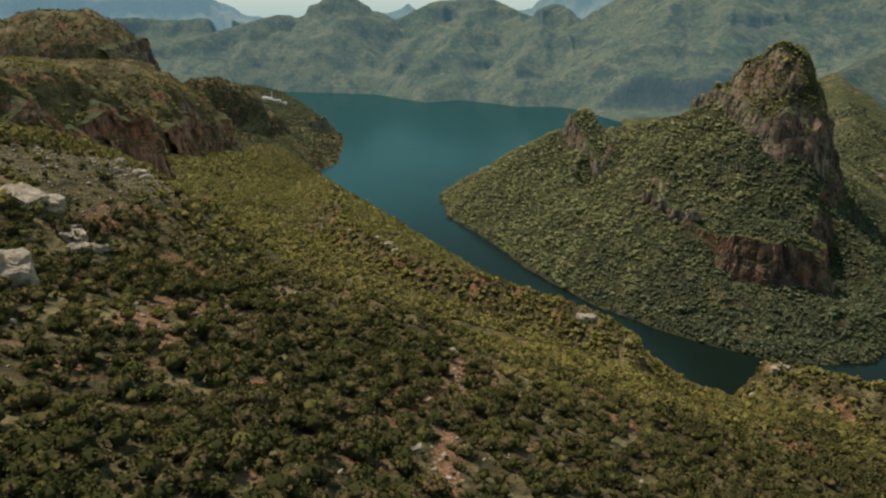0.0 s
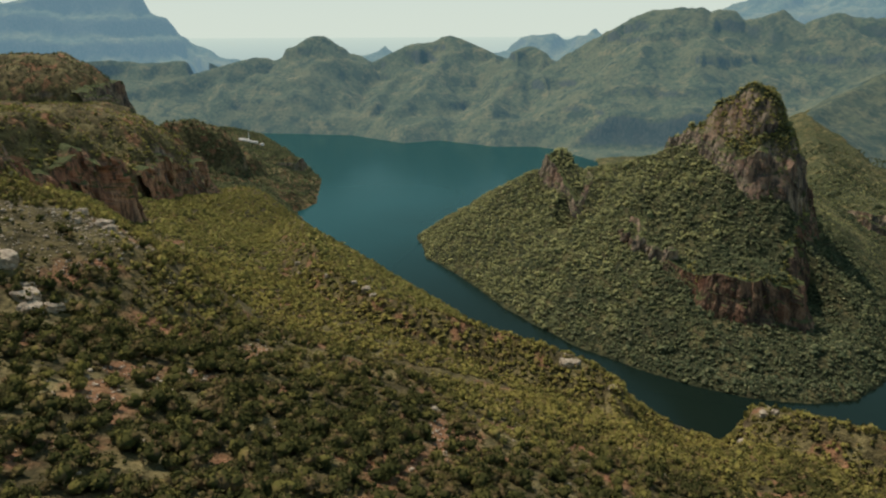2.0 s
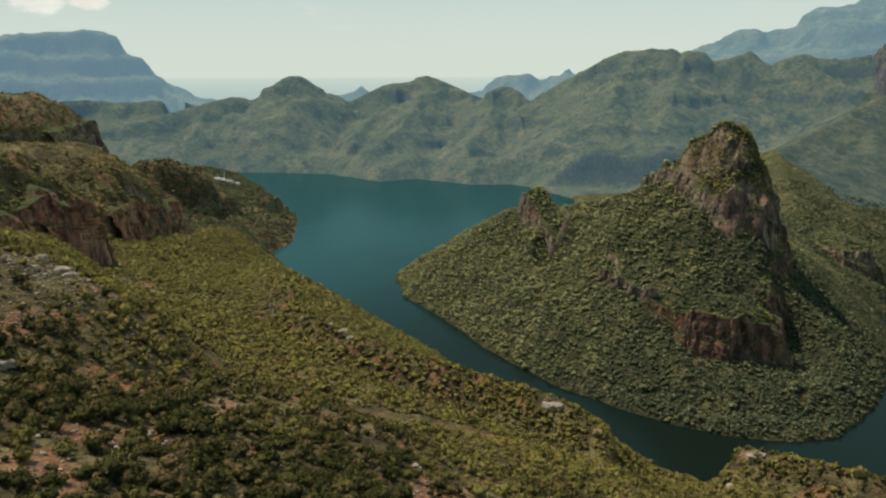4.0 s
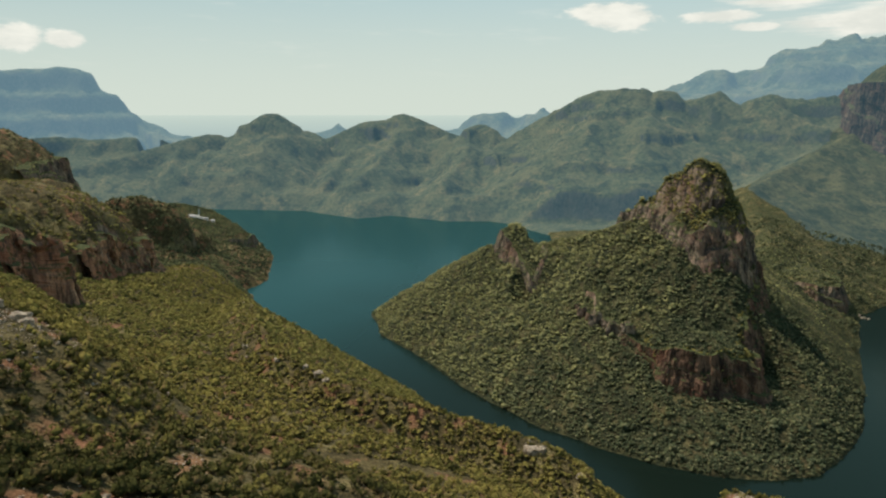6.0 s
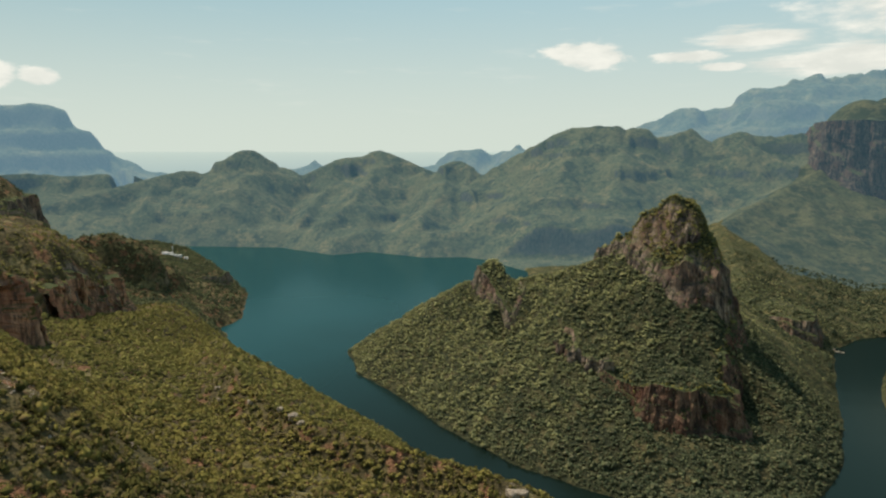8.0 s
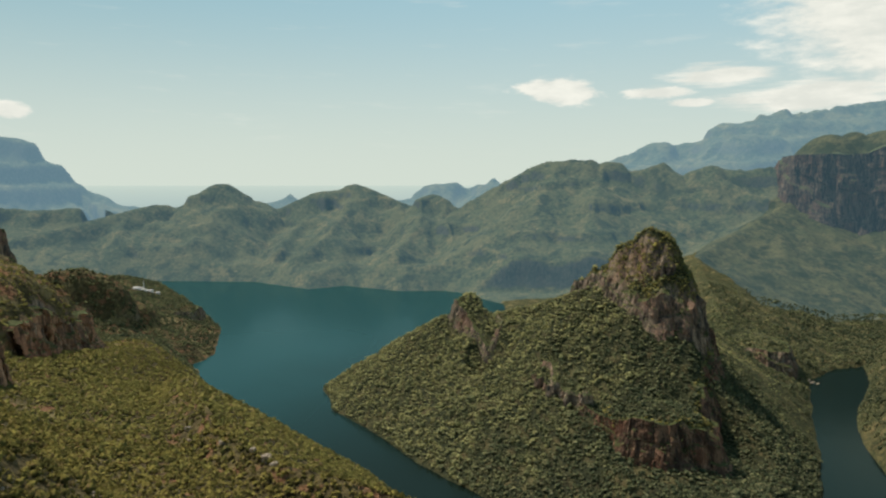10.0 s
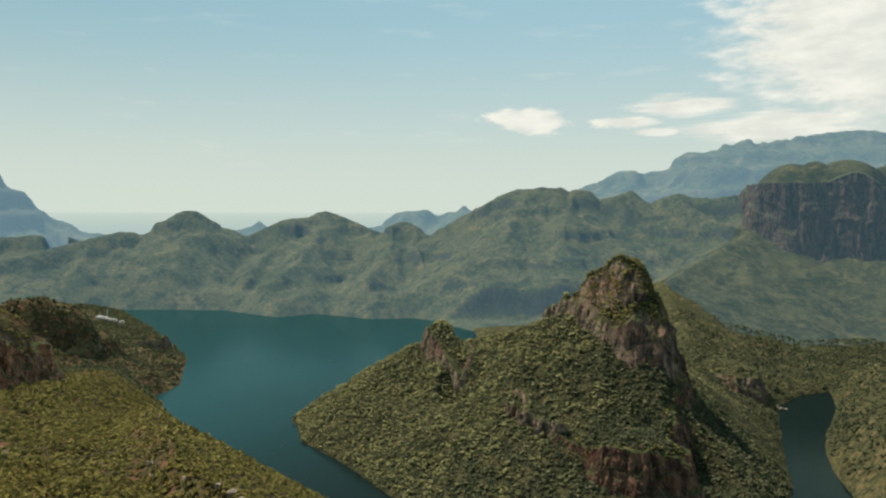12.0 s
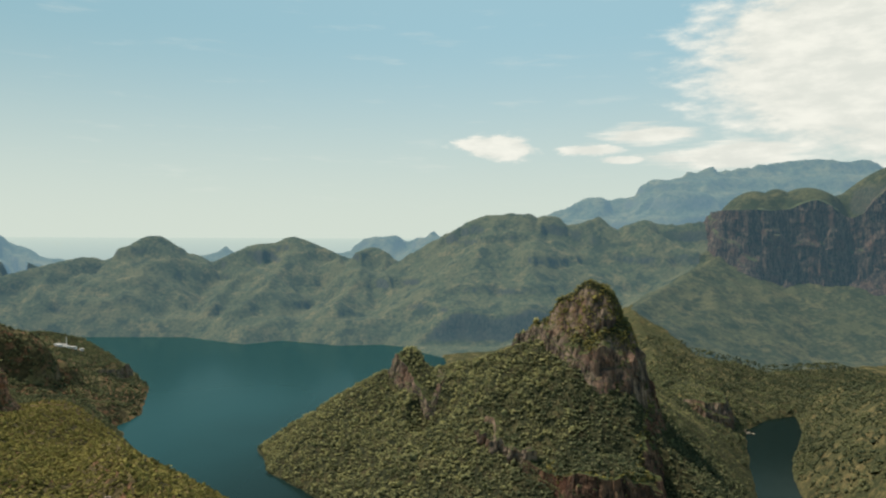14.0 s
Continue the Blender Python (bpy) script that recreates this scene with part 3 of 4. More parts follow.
def grid_faces(rows, cols):
    i = np.arange(rows - 1)[:, None] * cols + np.arange(cols - 1)[None, :]
    return np.stack([i, i + 1, i + cols + 1, i + cols], -1).reshape(-1, 4)


# one sheet of land, finer towards the middle of the valley
az = np.radians(np.concatenate([np.arange(-180, -44, 3.0), np.arange(-44, -32, 0.25), np.arange(-32, 46, 0.14), np.arange(46, 56, 0.25), np.arange(60, 181, 3.0)]))
rad = np.concatenate([[1.0, 25.0], np.geomspace(45, 700, 200)[:-1], np.arange(700, 1650, 5.0), np.geomspace(1650, 4960, 250)])
A, R = np.meshgrid(az, rad)
GX, GY = R * np.sin(A), R * np.cos(A)
GZ = land(GX, GY)
faces = grid_faces(len(rad), len(az))[:, ::-1]
verts = np.stack([GX, GY, GZ], -1).reshape(-1, 3)
centre = verts[faces].mean(1)
cx, cy, cz = centre.T
cr = np.hypot(cx, cy)
is_plain = (cr > 4380) & (cy > 0) & (cz < 150 + 264 * smooth(cr, 4560, 4960) + 14)
is_further = ((cr > 4120) | (cr > 3600) & (bearing(cx, cy) > 22) & (cr > 3720 - 0 * cx)) & (cy > 2400) & ~is_plain
is_east = (cx > 1250) & (cy > 1880) & (cy < 2400 + 0.5 * (cx - 1250)) & (cx > 0.62 * cy - 150) & ~is_further
far_bank = inside(cx, cy, EAST) > inside(cx, cy, WEST)
is_range = (cy > 2480) & far_bank & ~is_east & ~is_further & ~is_plain | (cy > 3260) & ~is_further & ~is_plain


def sheet(name, keep, mat, label):
    used = np.unique(faces[keep])
    back = np.zeros(len(verts), int)
    back[used] = np.arange(len(used))
    return tagged(new(name, link_mesh(name, verts[used], back[faces[keep]], mat)), label, "ground", kind="structure")


sheet("ground", ~(is_plain | is_further | is_east | is_range), MAT_GROUND, "dry green bushveld slopes with soil and rock")
floor_ob = bpy.data.objects["ground"]
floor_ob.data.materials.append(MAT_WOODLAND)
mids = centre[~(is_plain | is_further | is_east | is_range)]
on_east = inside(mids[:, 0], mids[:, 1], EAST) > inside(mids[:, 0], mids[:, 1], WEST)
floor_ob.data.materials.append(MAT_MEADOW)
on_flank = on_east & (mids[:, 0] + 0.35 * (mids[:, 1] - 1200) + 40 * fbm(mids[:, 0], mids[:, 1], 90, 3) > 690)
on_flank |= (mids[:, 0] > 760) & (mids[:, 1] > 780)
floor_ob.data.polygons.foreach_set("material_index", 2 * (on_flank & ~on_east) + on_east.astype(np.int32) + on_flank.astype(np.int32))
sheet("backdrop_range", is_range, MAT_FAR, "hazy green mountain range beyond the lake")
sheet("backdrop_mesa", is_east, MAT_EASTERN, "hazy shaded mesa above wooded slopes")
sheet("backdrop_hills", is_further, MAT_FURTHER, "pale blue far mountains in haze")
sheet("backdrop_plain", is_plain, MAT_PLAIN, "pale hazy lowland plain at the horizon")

# lake
s = 5000.0
wv = np.array([[-s, -1500, 0], [s, -1500, 0], [s, 3800, 0], [-s, 3800, 0]], float)
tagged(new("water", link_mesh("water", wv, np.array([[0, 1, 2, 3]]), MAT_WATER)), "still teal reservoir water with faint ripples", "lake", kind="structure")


# ---------------------------------------------------------------- cliffs
def cells(a, b, salt=0):
    """A random number between 0 and 1 for each whole cell."""
    i, j = np.floor(a).astype(int), np.floor(b).astype(int)
    return PERM[(PERM[(i + 31 * salt) & 1023] + j) & 1023] / 1023.0


LEDGES = []


def rock_face(outline, first, last, label, fine=2.0, name="cliff", lean=0.10, depth=1.0, mat=MAT_ROCK, flare=None, amount=16.0):
    """A weathered wall of rock along part of an outline, from the foot of the step in the land to its lip."""
    line = [Vector(p) for p in outline[first:last + 1]]
    pts, run = [], 0.0
    for p, q in zip(line, line[1:]):
        n = max(2, int((q - p).length / fine))
        pts += [p.lerp(q, k / n) for k in range(n)]
    pts.append(line[-1])
    px, py = np.array([p.x for p in pts]), np.array([p.y for p in pts])
    for _ in range(6):      # round the corners
        px[1:-1], py[1:-1] = (px[:-2] + 2 * px[1:-1] + px[2:]) / 4, (py[:-2] + 2 * py[1:-1] + py[2:]) / 4
    qx, qy = px.copy(), py.copy()
    for _ in range(8):
        wx, wy = waver(px, py, amount)
        px, py = qx - wx, qy - wy
    tx, ty = np.gradient(px), np.gradient(py)
    ln = np.hypot(tx, ty)
    nx, ny = ty / ln, -tx / ln
    k = len(px) // 2
    if edge(np.array([px[k] + 5 * nx[k]]), np.array([py[k] + 5 * ny[k]]), outline, amount)[0] > 0:
        nx, ny = -nx, -ny
    reach = 2.0 + 2.5 * fine
    foot = land(px + reach * nx, py + reach * ny)
    lip = land(px - 1.25 * reach * nx, py - 1.25 * reach * ny)
    for arr in (foot, lip) * 5:
        arr[1:-1] = (arr[:-2] + arr[1:-1] * 2 + arr[2:]) / 4
    tall = np.maximum(lip - foot, 1.0)
    rows = int(max(8, min(46, tall.max() / (1.2 * fine))))
    s_run = np.concatenate([[0], np.cumsum(np.hypot(np.diff(px), np.diff(py)))])
    lean = lean + (np.interp(px, *flare)[None, :] if flare else 0.0)
    V, U = np.meshgrid(np.linspace(0, 1, rows), s_run, indexing="ij")
    H = V * tall[None, :]
    bend = U + 5 * fbm(U, H, 40, 2) + 0.12 * H
    unit = fine / 2.0
    d = 5.0 * (cells(bend / (13 * unit), H / (40 * unit), 1) - 0.4) + 2.4 * (cells(bend / (5 * unit), H / (13 * unit), 2) - 0.5) + 1.0 * (cells(bend / (2.2 * unit), H / (4 * unit), 3) - 0.5)
    d = d + 6.5 * (cells(bend / (31 * unit), H / (90 * unit), 4) - 0.4) + 7.0 * fbm(U, H * 0.25, 55 * unit, 2)
    d = (d + 3.0 * fbm(U, H * 0.4, 16 * unit, 3)) * depth * min(unit, 2.2) * np.minimum(1, tall[None, :] / 18)
    off = reach * 0.75 - (reach * 0.9 + lean * tall[None, :] * 0.0) * V + d + lean * tall[None, :] * (1 - V)
    talus = np.clip(0.9 * fbm(U, U * 0 + 9.0 + fine, 45 * unit, 3) + 0.08, 0, 0.5)
    off = off + 0.55 * np.maximum(talus - V, 0) * tall[None, :]
    shelf = 0.50 + 0.9 * fbm(U, U * 0, 60 * unit, 2)
    off = off - 3.4 * unit * smooth(V, shelf - 0.04, shelf + 0.04) * np.minimum(1, tall[None, :] / 30) + 1.7 * unit
    X, Y = px[None, :] + off * nx[None, :], py[None, :] + off * ny[None, :]
    Z = foot[None, :] - 3 + (tall[None, :] + 4.0) * V + 1.2 * fbm(U, H, 9, 2)
    sunk = np.minimum(land(X[0], Y[0]) - 2.0 * fine - Z[0], 0)
    Z = Z + sunk[None, :] * (1 - V) ** 2
    # the lip runs back over the top
    Xb, Yb = px - 1.6 * reach * nx, py - 1.6 * reach * ny
    X, Y = np.vstack([X, Xb]), np.vstack([Y, Yb])
    Z = np.vstack([Z, land(Xb, Yb) - 0.6])
    f = grid_faces(rows + 1, len(px))
    v = np.stack([X, Y, Z], -1).reshape(-1, 3)
    a, b, c = v[f[len(f) // 2][0]], v[f[len(f) // 2][1]], v[f[len(f) // 2][3]]
    if np.dot(np.cross(b - a, c - a)[:2], (nx[k], ny[k])) < 0:
        f = f[:, ::-1]
    pick = np.random.default_rng(len(px)).random(V.shape)
    ledge = (fbm(U, H, 26 * unit, 2) + 0.55 * (np.abs(V - shelf) < 0.07) + 0.5 * (V > 0.92) > 0.24) & (pick < 0.16 * unit) | (V < talus) & (pick < 0.12 * unit)
    LEDGES.append((np.stack([X[:-1][ledge], Y[:-1][ledge], Z[:-1][ledge]], -1), fine))
    return tagged(new(name, link_mesh(name, v, f, mat, False)), label, "cliff", "cliffs")


rock_face(MESA_WEST, 0, 3, "red and grey sandstone cliff with a grassy lip", depth=1.9, mat=MAT_ROCK_RED, amount=30.0)
rock_face(MESA_WEST, 7, 10, "red and grey sandstone cliff below a grassy mesa", depth=1.9, mat=MAT_ROCK_RED, amount=30.0)
rock_face(HIGH_DOME, 1, 4, "dark shaded cliff of a domed hill", 3.5)
rock_face(LOWER_ROCK, 3, 11, "rust-brown lower cliff of the peninsula with vertical cracks", 1.6, mat=MAT_ROCK_RUST, flare=((520, 580), (0.0, 0.22)), amount=26.0)
rock_face(LOWER_ROCK, 1, 3, "broken pinkish rock rib on the peninsula's flank", 1.6, amount=26.0)
rock_face(UPPER_ROCK, 0, 9, "grey and ochre cliff under the peninsula's wooded summit", 1.6)
rock_face(SHOULDER, 0, 5, "ribbed grey rock outcrop on the peninsula's shoulder", 1.6)
rock_face(SADDLE_ROCK, 0, 6, "dark low cliff above the river bend", 2.5)
rock_face(HEAD_ROCK, 0, 4, "small grey cliff on the headland slope", 2.5)
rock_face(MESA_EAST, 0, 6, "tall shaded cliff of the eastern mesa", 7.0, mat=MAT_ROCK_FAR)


# ---------------------------------------------------------------- trees and bushes
def leaf_material(name, dark, light, dry, patch, drift=(0.0, 0.0, 0.0), soft=0.55, through=0.22, plant=0.16):
    """Leaves: patches of lighter and darker kinds, a colour drift over the plan, dry twigs, and light that comes
    through the blades.
    """
    g = Graph(name)
    p = g.pos()
    sep_ = g.n.new("ShaderNodeSeparateXYZ")
    g.l.new(p, sep_.inputs[0])
    kind = g.math("ADD", g.noise(p, patch, 3, 0.6), g.math("ADD", g.math("MULTIPLY", sep_.outputs[0], drift[0]), g.math("ADD", drift[2], g.math("MULTIPLY", sep_.outputs[1], drift[1]))))
    c = g.mix(g.ramp(kind, 0.36, 0.64), dark, light)
    c = g.mix(g.math("MULTIPLY", g.ramp(g.noise(p, 0.22, 2), 0.50, 0.70), 0.75), c, dry)
    c = g.mix(g.math("MULTIPLY", g.ramp(g.noise(p, plant, 1, 0.5), 0.50, 0.62), 0.75), c, dark)
    c = g.mix(g.math("MULTIPLY", g.ramp(g.noise(p, 0.045, 3, 0.6), 0.50, 0.64), 0.4), c, dark)
    c = g.mix(g.math("MULTIPLY", g.ramp(g.island(), 0.45, 1.0), 0.40), c, dark)
    c = g.mix(g.math("MULTIPLY", g.ramp(g.island(), 0.35, 0.0), 0.35), c, light)
    c = g.mix(g.math("MULTIPLY", g.ramp(g.noise(p, 0.35, 1), 0.60, 0.70), 0.6), c, dry)
    up = g.n.new("ShaderNodeVectorMath")
    up.operation = "MULTIPLY_ADD"
    g.l.new(g.n.new("ShaderNodeNewGeometry").outputs["Normal"], up.inputs[0])
    up.inputs[1].default_value, up.inputs[2].default_value = (1 - soft, 1 - soft, 1 - soft), (0, 0, soft)
    unit = g.n.new("ShaderNodeVectorMath")
    unit.operation = "NORMALIZE"
    g.l.new(up.outputs[0], unit.inputs[0])
    d, t, m, o = (g.n.new(k) for k in ("ShaderNodeBsdfDiffuse", "ShaderNodeBsdfTranslucent", "ShaderNodeMixShader", "ShaderNodeOutputMaterial"))
    g.l.new(c, d.inputs["Color"]), g.l.new(c, t.inputs["Color"])
    g.l.new(unit.outputs[0], d.inputs["Normal"])
    m.inputs[0].default_value = through
    g.l.new(d.outputs[0], m.inputs[1]), g.l.new(t.outputs[0], m.inputs[2])
    g.l.new(m.outputs[0], o.inputs[0])
    return g.m


MAT_LEAF = leaf_material("bush_leaves", (0.088, 0.088, 0.028), (0.330, 0.285, 0.080), (0.300, 0.196, 0.094), 0.022, (0.0003, 0.0005, -0.14))
MAT_BUSH = leaf_material("near_bush_leaves", (0.052, 0.052, 0.018), (0.305, 0.250, 0.066), (0.225, 0.140, 0.072), 0.022, (-0.0004, 0.0015, -0.40))
# leaf blue raised to mimic the thin haze over the peninsula
MAT_WOODS = leaf_material("forest_leaves", (0.082, 0.096, 0.050), (0.385, 0.356, 0.144), (0.350, 0.300, 0.160), 0.018, (-0.0003, 0.0009, -0.85), 0.48, 0.30, 0.075)
MAT_VALLEY = leaf_material("valley_leaves", (0.056, 0.070, 0.040), (0.205, 0.202, 0.088), (0.190, 0.172, 0.086), 0.012, (-0.00004, 0.0, 0.02), 0.48, 0.25, 0.06)
gb = Graph("bark")
pb = gb.pos()
MAT_BARK = gb.finish(gb.mix(gb.noise(pb, 4.0, 4), (0.10, 0.075, 0.055), (0.22, 0.18, 0.14)), 0.9, gb.bump(gb.noise(pb, 9.0, 3), 0.5, 0.03))

gold = (1 + 5 ** 0.5) / 2
ICO_V = np.array([(-1, gold, 0), (1, gold, 0), (-1, -gold, 0), (1, -gold, 0), (0, -1, gold), (0, 1, gold), (0, -1, -gold), (0, 1, -gold), (gold, 0, -1), (gold, 0, 1), (-gold, 0, -1), (-gold, 0, 1)]) / math.hypot(1, gold)
ICO_F = np.array([(0, 11, 5), (0, 5, 1), (0, 1, 7), (0, 7, 10), (0, 10, 11), (1, 5, 9), (5, 11, 4), (11, 10, 2), (10, 7, 6), (7, 1, 8), (3, 9, 4), (3, 4, 2), (3, 2, 6), (3, 6, 8), (3, 8, 9), (4, 9, 5), (2, 4, 11), (6, 2, 10), (8, 6, 7), (9, 8, 1)])


OCT_V = np.array([(1, 0, 0.1), (0, 1, -0.1), (-1, 0, 0.1), (0, -1, -0.1), (0, 0, 1), (0, 0, -1)], float)
OCT_F = np.array([(0, 1, 4), (1, 2, 4), (2, 3, 4), (3, 0, 4), (1, 0, 5), (2, 1, 5), (3, 2, 5), (0, 3, 5)])


def crown(seed, leaves, flat=0.72, lumps=1, leaf=(0.13, 0.24), core=0.92, ragged=0.30, body=(ICO_V, ICO_F)):
    """A crown about one unit in radius, standing on z = 0: uneven lumps with clumps of leaves all over them."""
    g = np.random.default_rng(seed)
    V, F = [], []
    mids = [np.array([0, 0, 0.62])] + [np.array([g.uniform(-0.55, 0.55), g.uniform(-0.55, 0.55), g.uniform(0.40, 0.9)]) for _ in range(lumps - 1)]
    sizes = [0.90 if lumps == 1 else 0.70] + [g.uniform(0.38, 0.58) for _ in range(lumps - 1)]
    for k, (mid, size) in enumerate(zip(mids, sizes)):
        V.append(mid + body[0] * size * core * g.uniform(0.74, 1.16, (len(body[0]), 1)) * np.array([1, 1, flat]))
        F.append(body[1] + len(body[0]) * k)
    n = len(body[0]) * len(V)
    weight = np.array(sizes) ** 2 / np.sum(np.array(sizes) ** 2)
    for i in range(leaves):
        k = g.choice(len(mids), p=weight)
        d = g.normal(size=3)
        d[2] = abs(d[2]) - 0.15
        d /= np.linalg.norm(d)
        at = mids[k] + d * sizes[k] * g.uniform(0.88, 1.10) * np.array([1, 1, flat])
        a = np.cross(d + g.normal(0, ragged, 3), g.normal(size=3))
        a /= np.linalg.norm(a)
        b = np.cross(d + g.normal(0, ragged, 3), a)
        b /= np.linalg.norm(b)
        w = g.uniform(*leaf)
        V.append(np.array([at - a * w - b * w * 0.6, at + a * w - b * w * 0.8, at + a * w * 0.7 + b * w, at - a * w * 0.9 + b * w * 0.8]) + np.outer((0, 0.05, 0, 0.07), d))
        F.append(np.array([(0, 1, 2), (0, 2, 3)]) + n)
        n += 4
    return np.vstack(V), np.vstack(F)


def slope_at(x, y):
    e = 4.0
    return np.hypot(land(x + e, y) - land(x - e, y), land(x, y + e) - land(x, y - e)) / (2 * e)


def stand(name, pts, sizes, protos, mat, label, seed):
    """Many plants in one mesh, each turned and sized on its own."""
    g = np.random.default_rng(seed)
    V, F, n = [], [], 0
    pick = g.integers(len(protos), size=len(pts))
    for k, (pv, pf) in enumerate(protos):
        here = pick == k
        P, S = pts[here], sizes[here]
        a = g.uniform(0, 2 * np.pi, len(P))
        ca, sa_ = np.cos(a)[:, None], np.sin(a)[:, None]
        w, h = S[:, None] * g.uniform(0.85, 1.2, (len(P), 1)), S[:, None] * g.uniform(0.75, 1.3, (len(P), 1))
        x, y, z = pv[None, :, 0], pv[None, :, 1], pv[None, :, 2]
        q = np.stack([P[:, :1] + (x * ca - y * sa_) * w, P[:, 1:2] + (x * sa_ + y * ca) * w, P[:, 2:] + (z - 0.12) * h], -1)
        V.append(q.reshape(-1, 3))
        F.append((pf[None] + (n + np.arange(len(P)) * len(pv))[:, None, None]).reshape(-1, 3))
        n += len(P) * len(pv)
    return tagged(new(name, link_mesh(name, np.vstack(V), np.vstack(F), mat, True)), label, "vegetation", kind="stuff")


def sow(count, x0, x1, y0, y1, seed, keep, steep=1.0, low=1.5):
    """Random places on the land in a stretch of the plan."""
    g = np.random.default_rng(seed)
    x, y = g.uniform(x0, x1, count), g.uniform(y0, y1, count)
    ok = keep(x, y, g.random(count))
    x, y = x[ok], y[ok]
    z = land(x, y)
    ok = (z > low) & (slope_at(x, y) < steep)
    return np.stack([x[ok], y[ok], z[ok]], -1)


def open_ground(x, y):
    far = np.full(x.shape, 1e9)
    for bx, by, rx, ry in BARE:
        far = np.minimum(far, np.hypot((x - bx) / rx, (y - by) / ry))
    return far


def near_keep(x, y, chance):
    r, b = np.hypot(x, y), bearing(x, y)
    patch = fbm(x, y, 60, 3)
    dense = np.clip(0.95 + 0.6 * patch, 0.6, 1.0)
    return (r > 55) & (b > -42) & (b < 50) & (inside(x, y, WEST) > np.where(x > 90, 60, 190)) & (chance < dense * np.where(open_ground(x, y) < 1.2, 0.12, 1.0))


near = sow(46000, -420, 420, 35, 640, 11, near_keep, 2.0)
near_size = np.random.default_rng(5).gamma(4.0, 0.33, len(near)) + 0.5
near_size *= 0.9 + 0.25 * smooth(near[:, 1], 300, 420) + 0.25 * smooth(280 - near[:, 1], 0, 120) + 0.5 * smooth(fbm(near[:, 0], near[:, 1], 90, 2), 0.0, 0.4) * smooth(320 - near[:, 1], 0, 200)
near_size = np.minimum(near_size, 3.4)
BUSHES = [crown(s_, 84, 0.85, 4, (0.055, 0.115), 0.84, 0.6) for s_ in range(9)]
SHRUBS = [crown(20 + s_, 22, 0.85, 1, (0.11, 0.21), 0.86, 0.5, body=(OCT_V, OCT_F)) for s_ in range(9)]
TUFTS = [crown(140 + s_, 9, 0.85, 2, (0.18, 0.34), 0.9, 0.45, body=(OCT_V, OCT_F)) for s_ in range(9)]
order = np.argsort(np.hypot(near[:, 0], near[:, 1]))
single, rest = order[:300], order[300:]
near_rank = [rest[:2500], rest[2500:10500], rest[11500:]]
stand("bushland", near[near_rank[0]], near_size[near_rank[0]], BUSHES, MAT_BUSH, "dense olive and dark green bushes over the slope", 21)
stand("thicket", near[near_rank[1]], near_size[near_rank[1]], SHRUBS, MAT_BUSH, "olive and brown bushes on the dry slope", 27)
stand("shrubland", near[near_rank[2]], near_size[near_rank[2]], TUFTS, MAT_BUSH, "olive shrubs along the crest of the slope", 25)


brow = sow(900, -70, 70, -60, 62, 18, lambda x, y, c: (c < 0.75 + 0.6 * fbm(x, y, 40, 2)) & (np.hypot(x, y - 62) > 4), 2.0)
stand("brow_shrubs", brow, np.random.default_rng(8).gamma(4.0, 0.33, len(brow)) + 0.5, SHRUBS, MAT_BUSH, "olive shrubs on the brow of the slope", 33)


knoll = sow(9000, 60, 380, 240, 560, 19, lambda x, y, c: (inside(x, y, WEST) > 25) & (open_ground(x, y) > 1.1), 2.4)
stand("knoll_shrubs", knoll, np.random.default_rng(9).gamma(4.0, 0.30, len(knoll)) + 0.5, TUFTS, MAT_BUSH, "olive shrubs over the knolls above the river", 34)


def west_keep(x, y, chance):
    return (bearing(x, y) > -34) & (inside(x, y, WEST) > 2) & (np.hypot(x + 606, y - 2645) > 62) & (chance < (0.85 + 0.8 * fbm(x, y, 90, 2)) * np.where(edge(x, y, MESA_WEST, 30) > 10, 0.6, 1.0))


west = sow(52000, -1000, 60, 640, 3300, 12, west_keep, 2.8)
slope = sow(26000, -440, 130, 560, 1330, 37, west_keep, 2.4)
west = np.vstack([west, slope])
THICKETS = [crown(40 + s_, 9, 0.72, 2, (0.18, 0.34), 0.9, 0.45, body=(OCT_V, OCT_F)) for s_ in range(9)]
g_ = np.random.default_rng(6)
west_size = (g_.gamma(6.0, 0.30, len(west)) + 0.8) * (1 + 0.35 * smooth(west[:, 1], 1200, 2000))
west_size[-len(slope):] *= 0.8
west_size *= 1 - 0.25 * smooth(edge(west[:, 0], west[:, 1], MESA_WEST, 30), 8, 40)
lower = west[:, 1] + 60 * fbm(west[:, 0], west[:, 1], 80, 2) < 1450
stand("hillside_bushes", west[lower], west_size[lower], THICKETS, MAT_LEAF, "olive bushes on the slopes below the mesa", 22)
FAR_CROWNS = [crown(180 + s_, 5, 0.75, 1, (0.22, 0.40), 0.9, 0.4, body=(OCT_V, OCT_F)) for s_ in range(9)]
stand("headland_woods", west[~lower], west_size[~lower], FAR_CROWNS, MAT_VALLEY, "dark green woods on the domed hill and headland", 32)


def pen_keep(x, y, chance):
    clear = np.ones(x.shape, bool)
    for outline, amount in ((LOWER_ROCK, 26.0), (UPPER_ROCK, 16.0), (SHOULDER, 16.0)):
        d = edge(x, y, outline, amount)
        clear &= ~((d > -3) & (d < 0.5))
    grassy = smooth(x + 0.35 * (y - 1200), 640, 780)
    return clear & (inside(x, y, EAST) > 1.5) & (bearing(x, y) < 45) & (y < 1800) & (chance < (0.9 + 0.5 * fbm(x, y, 120, 2)) * (1 - 0.72 * grassy))


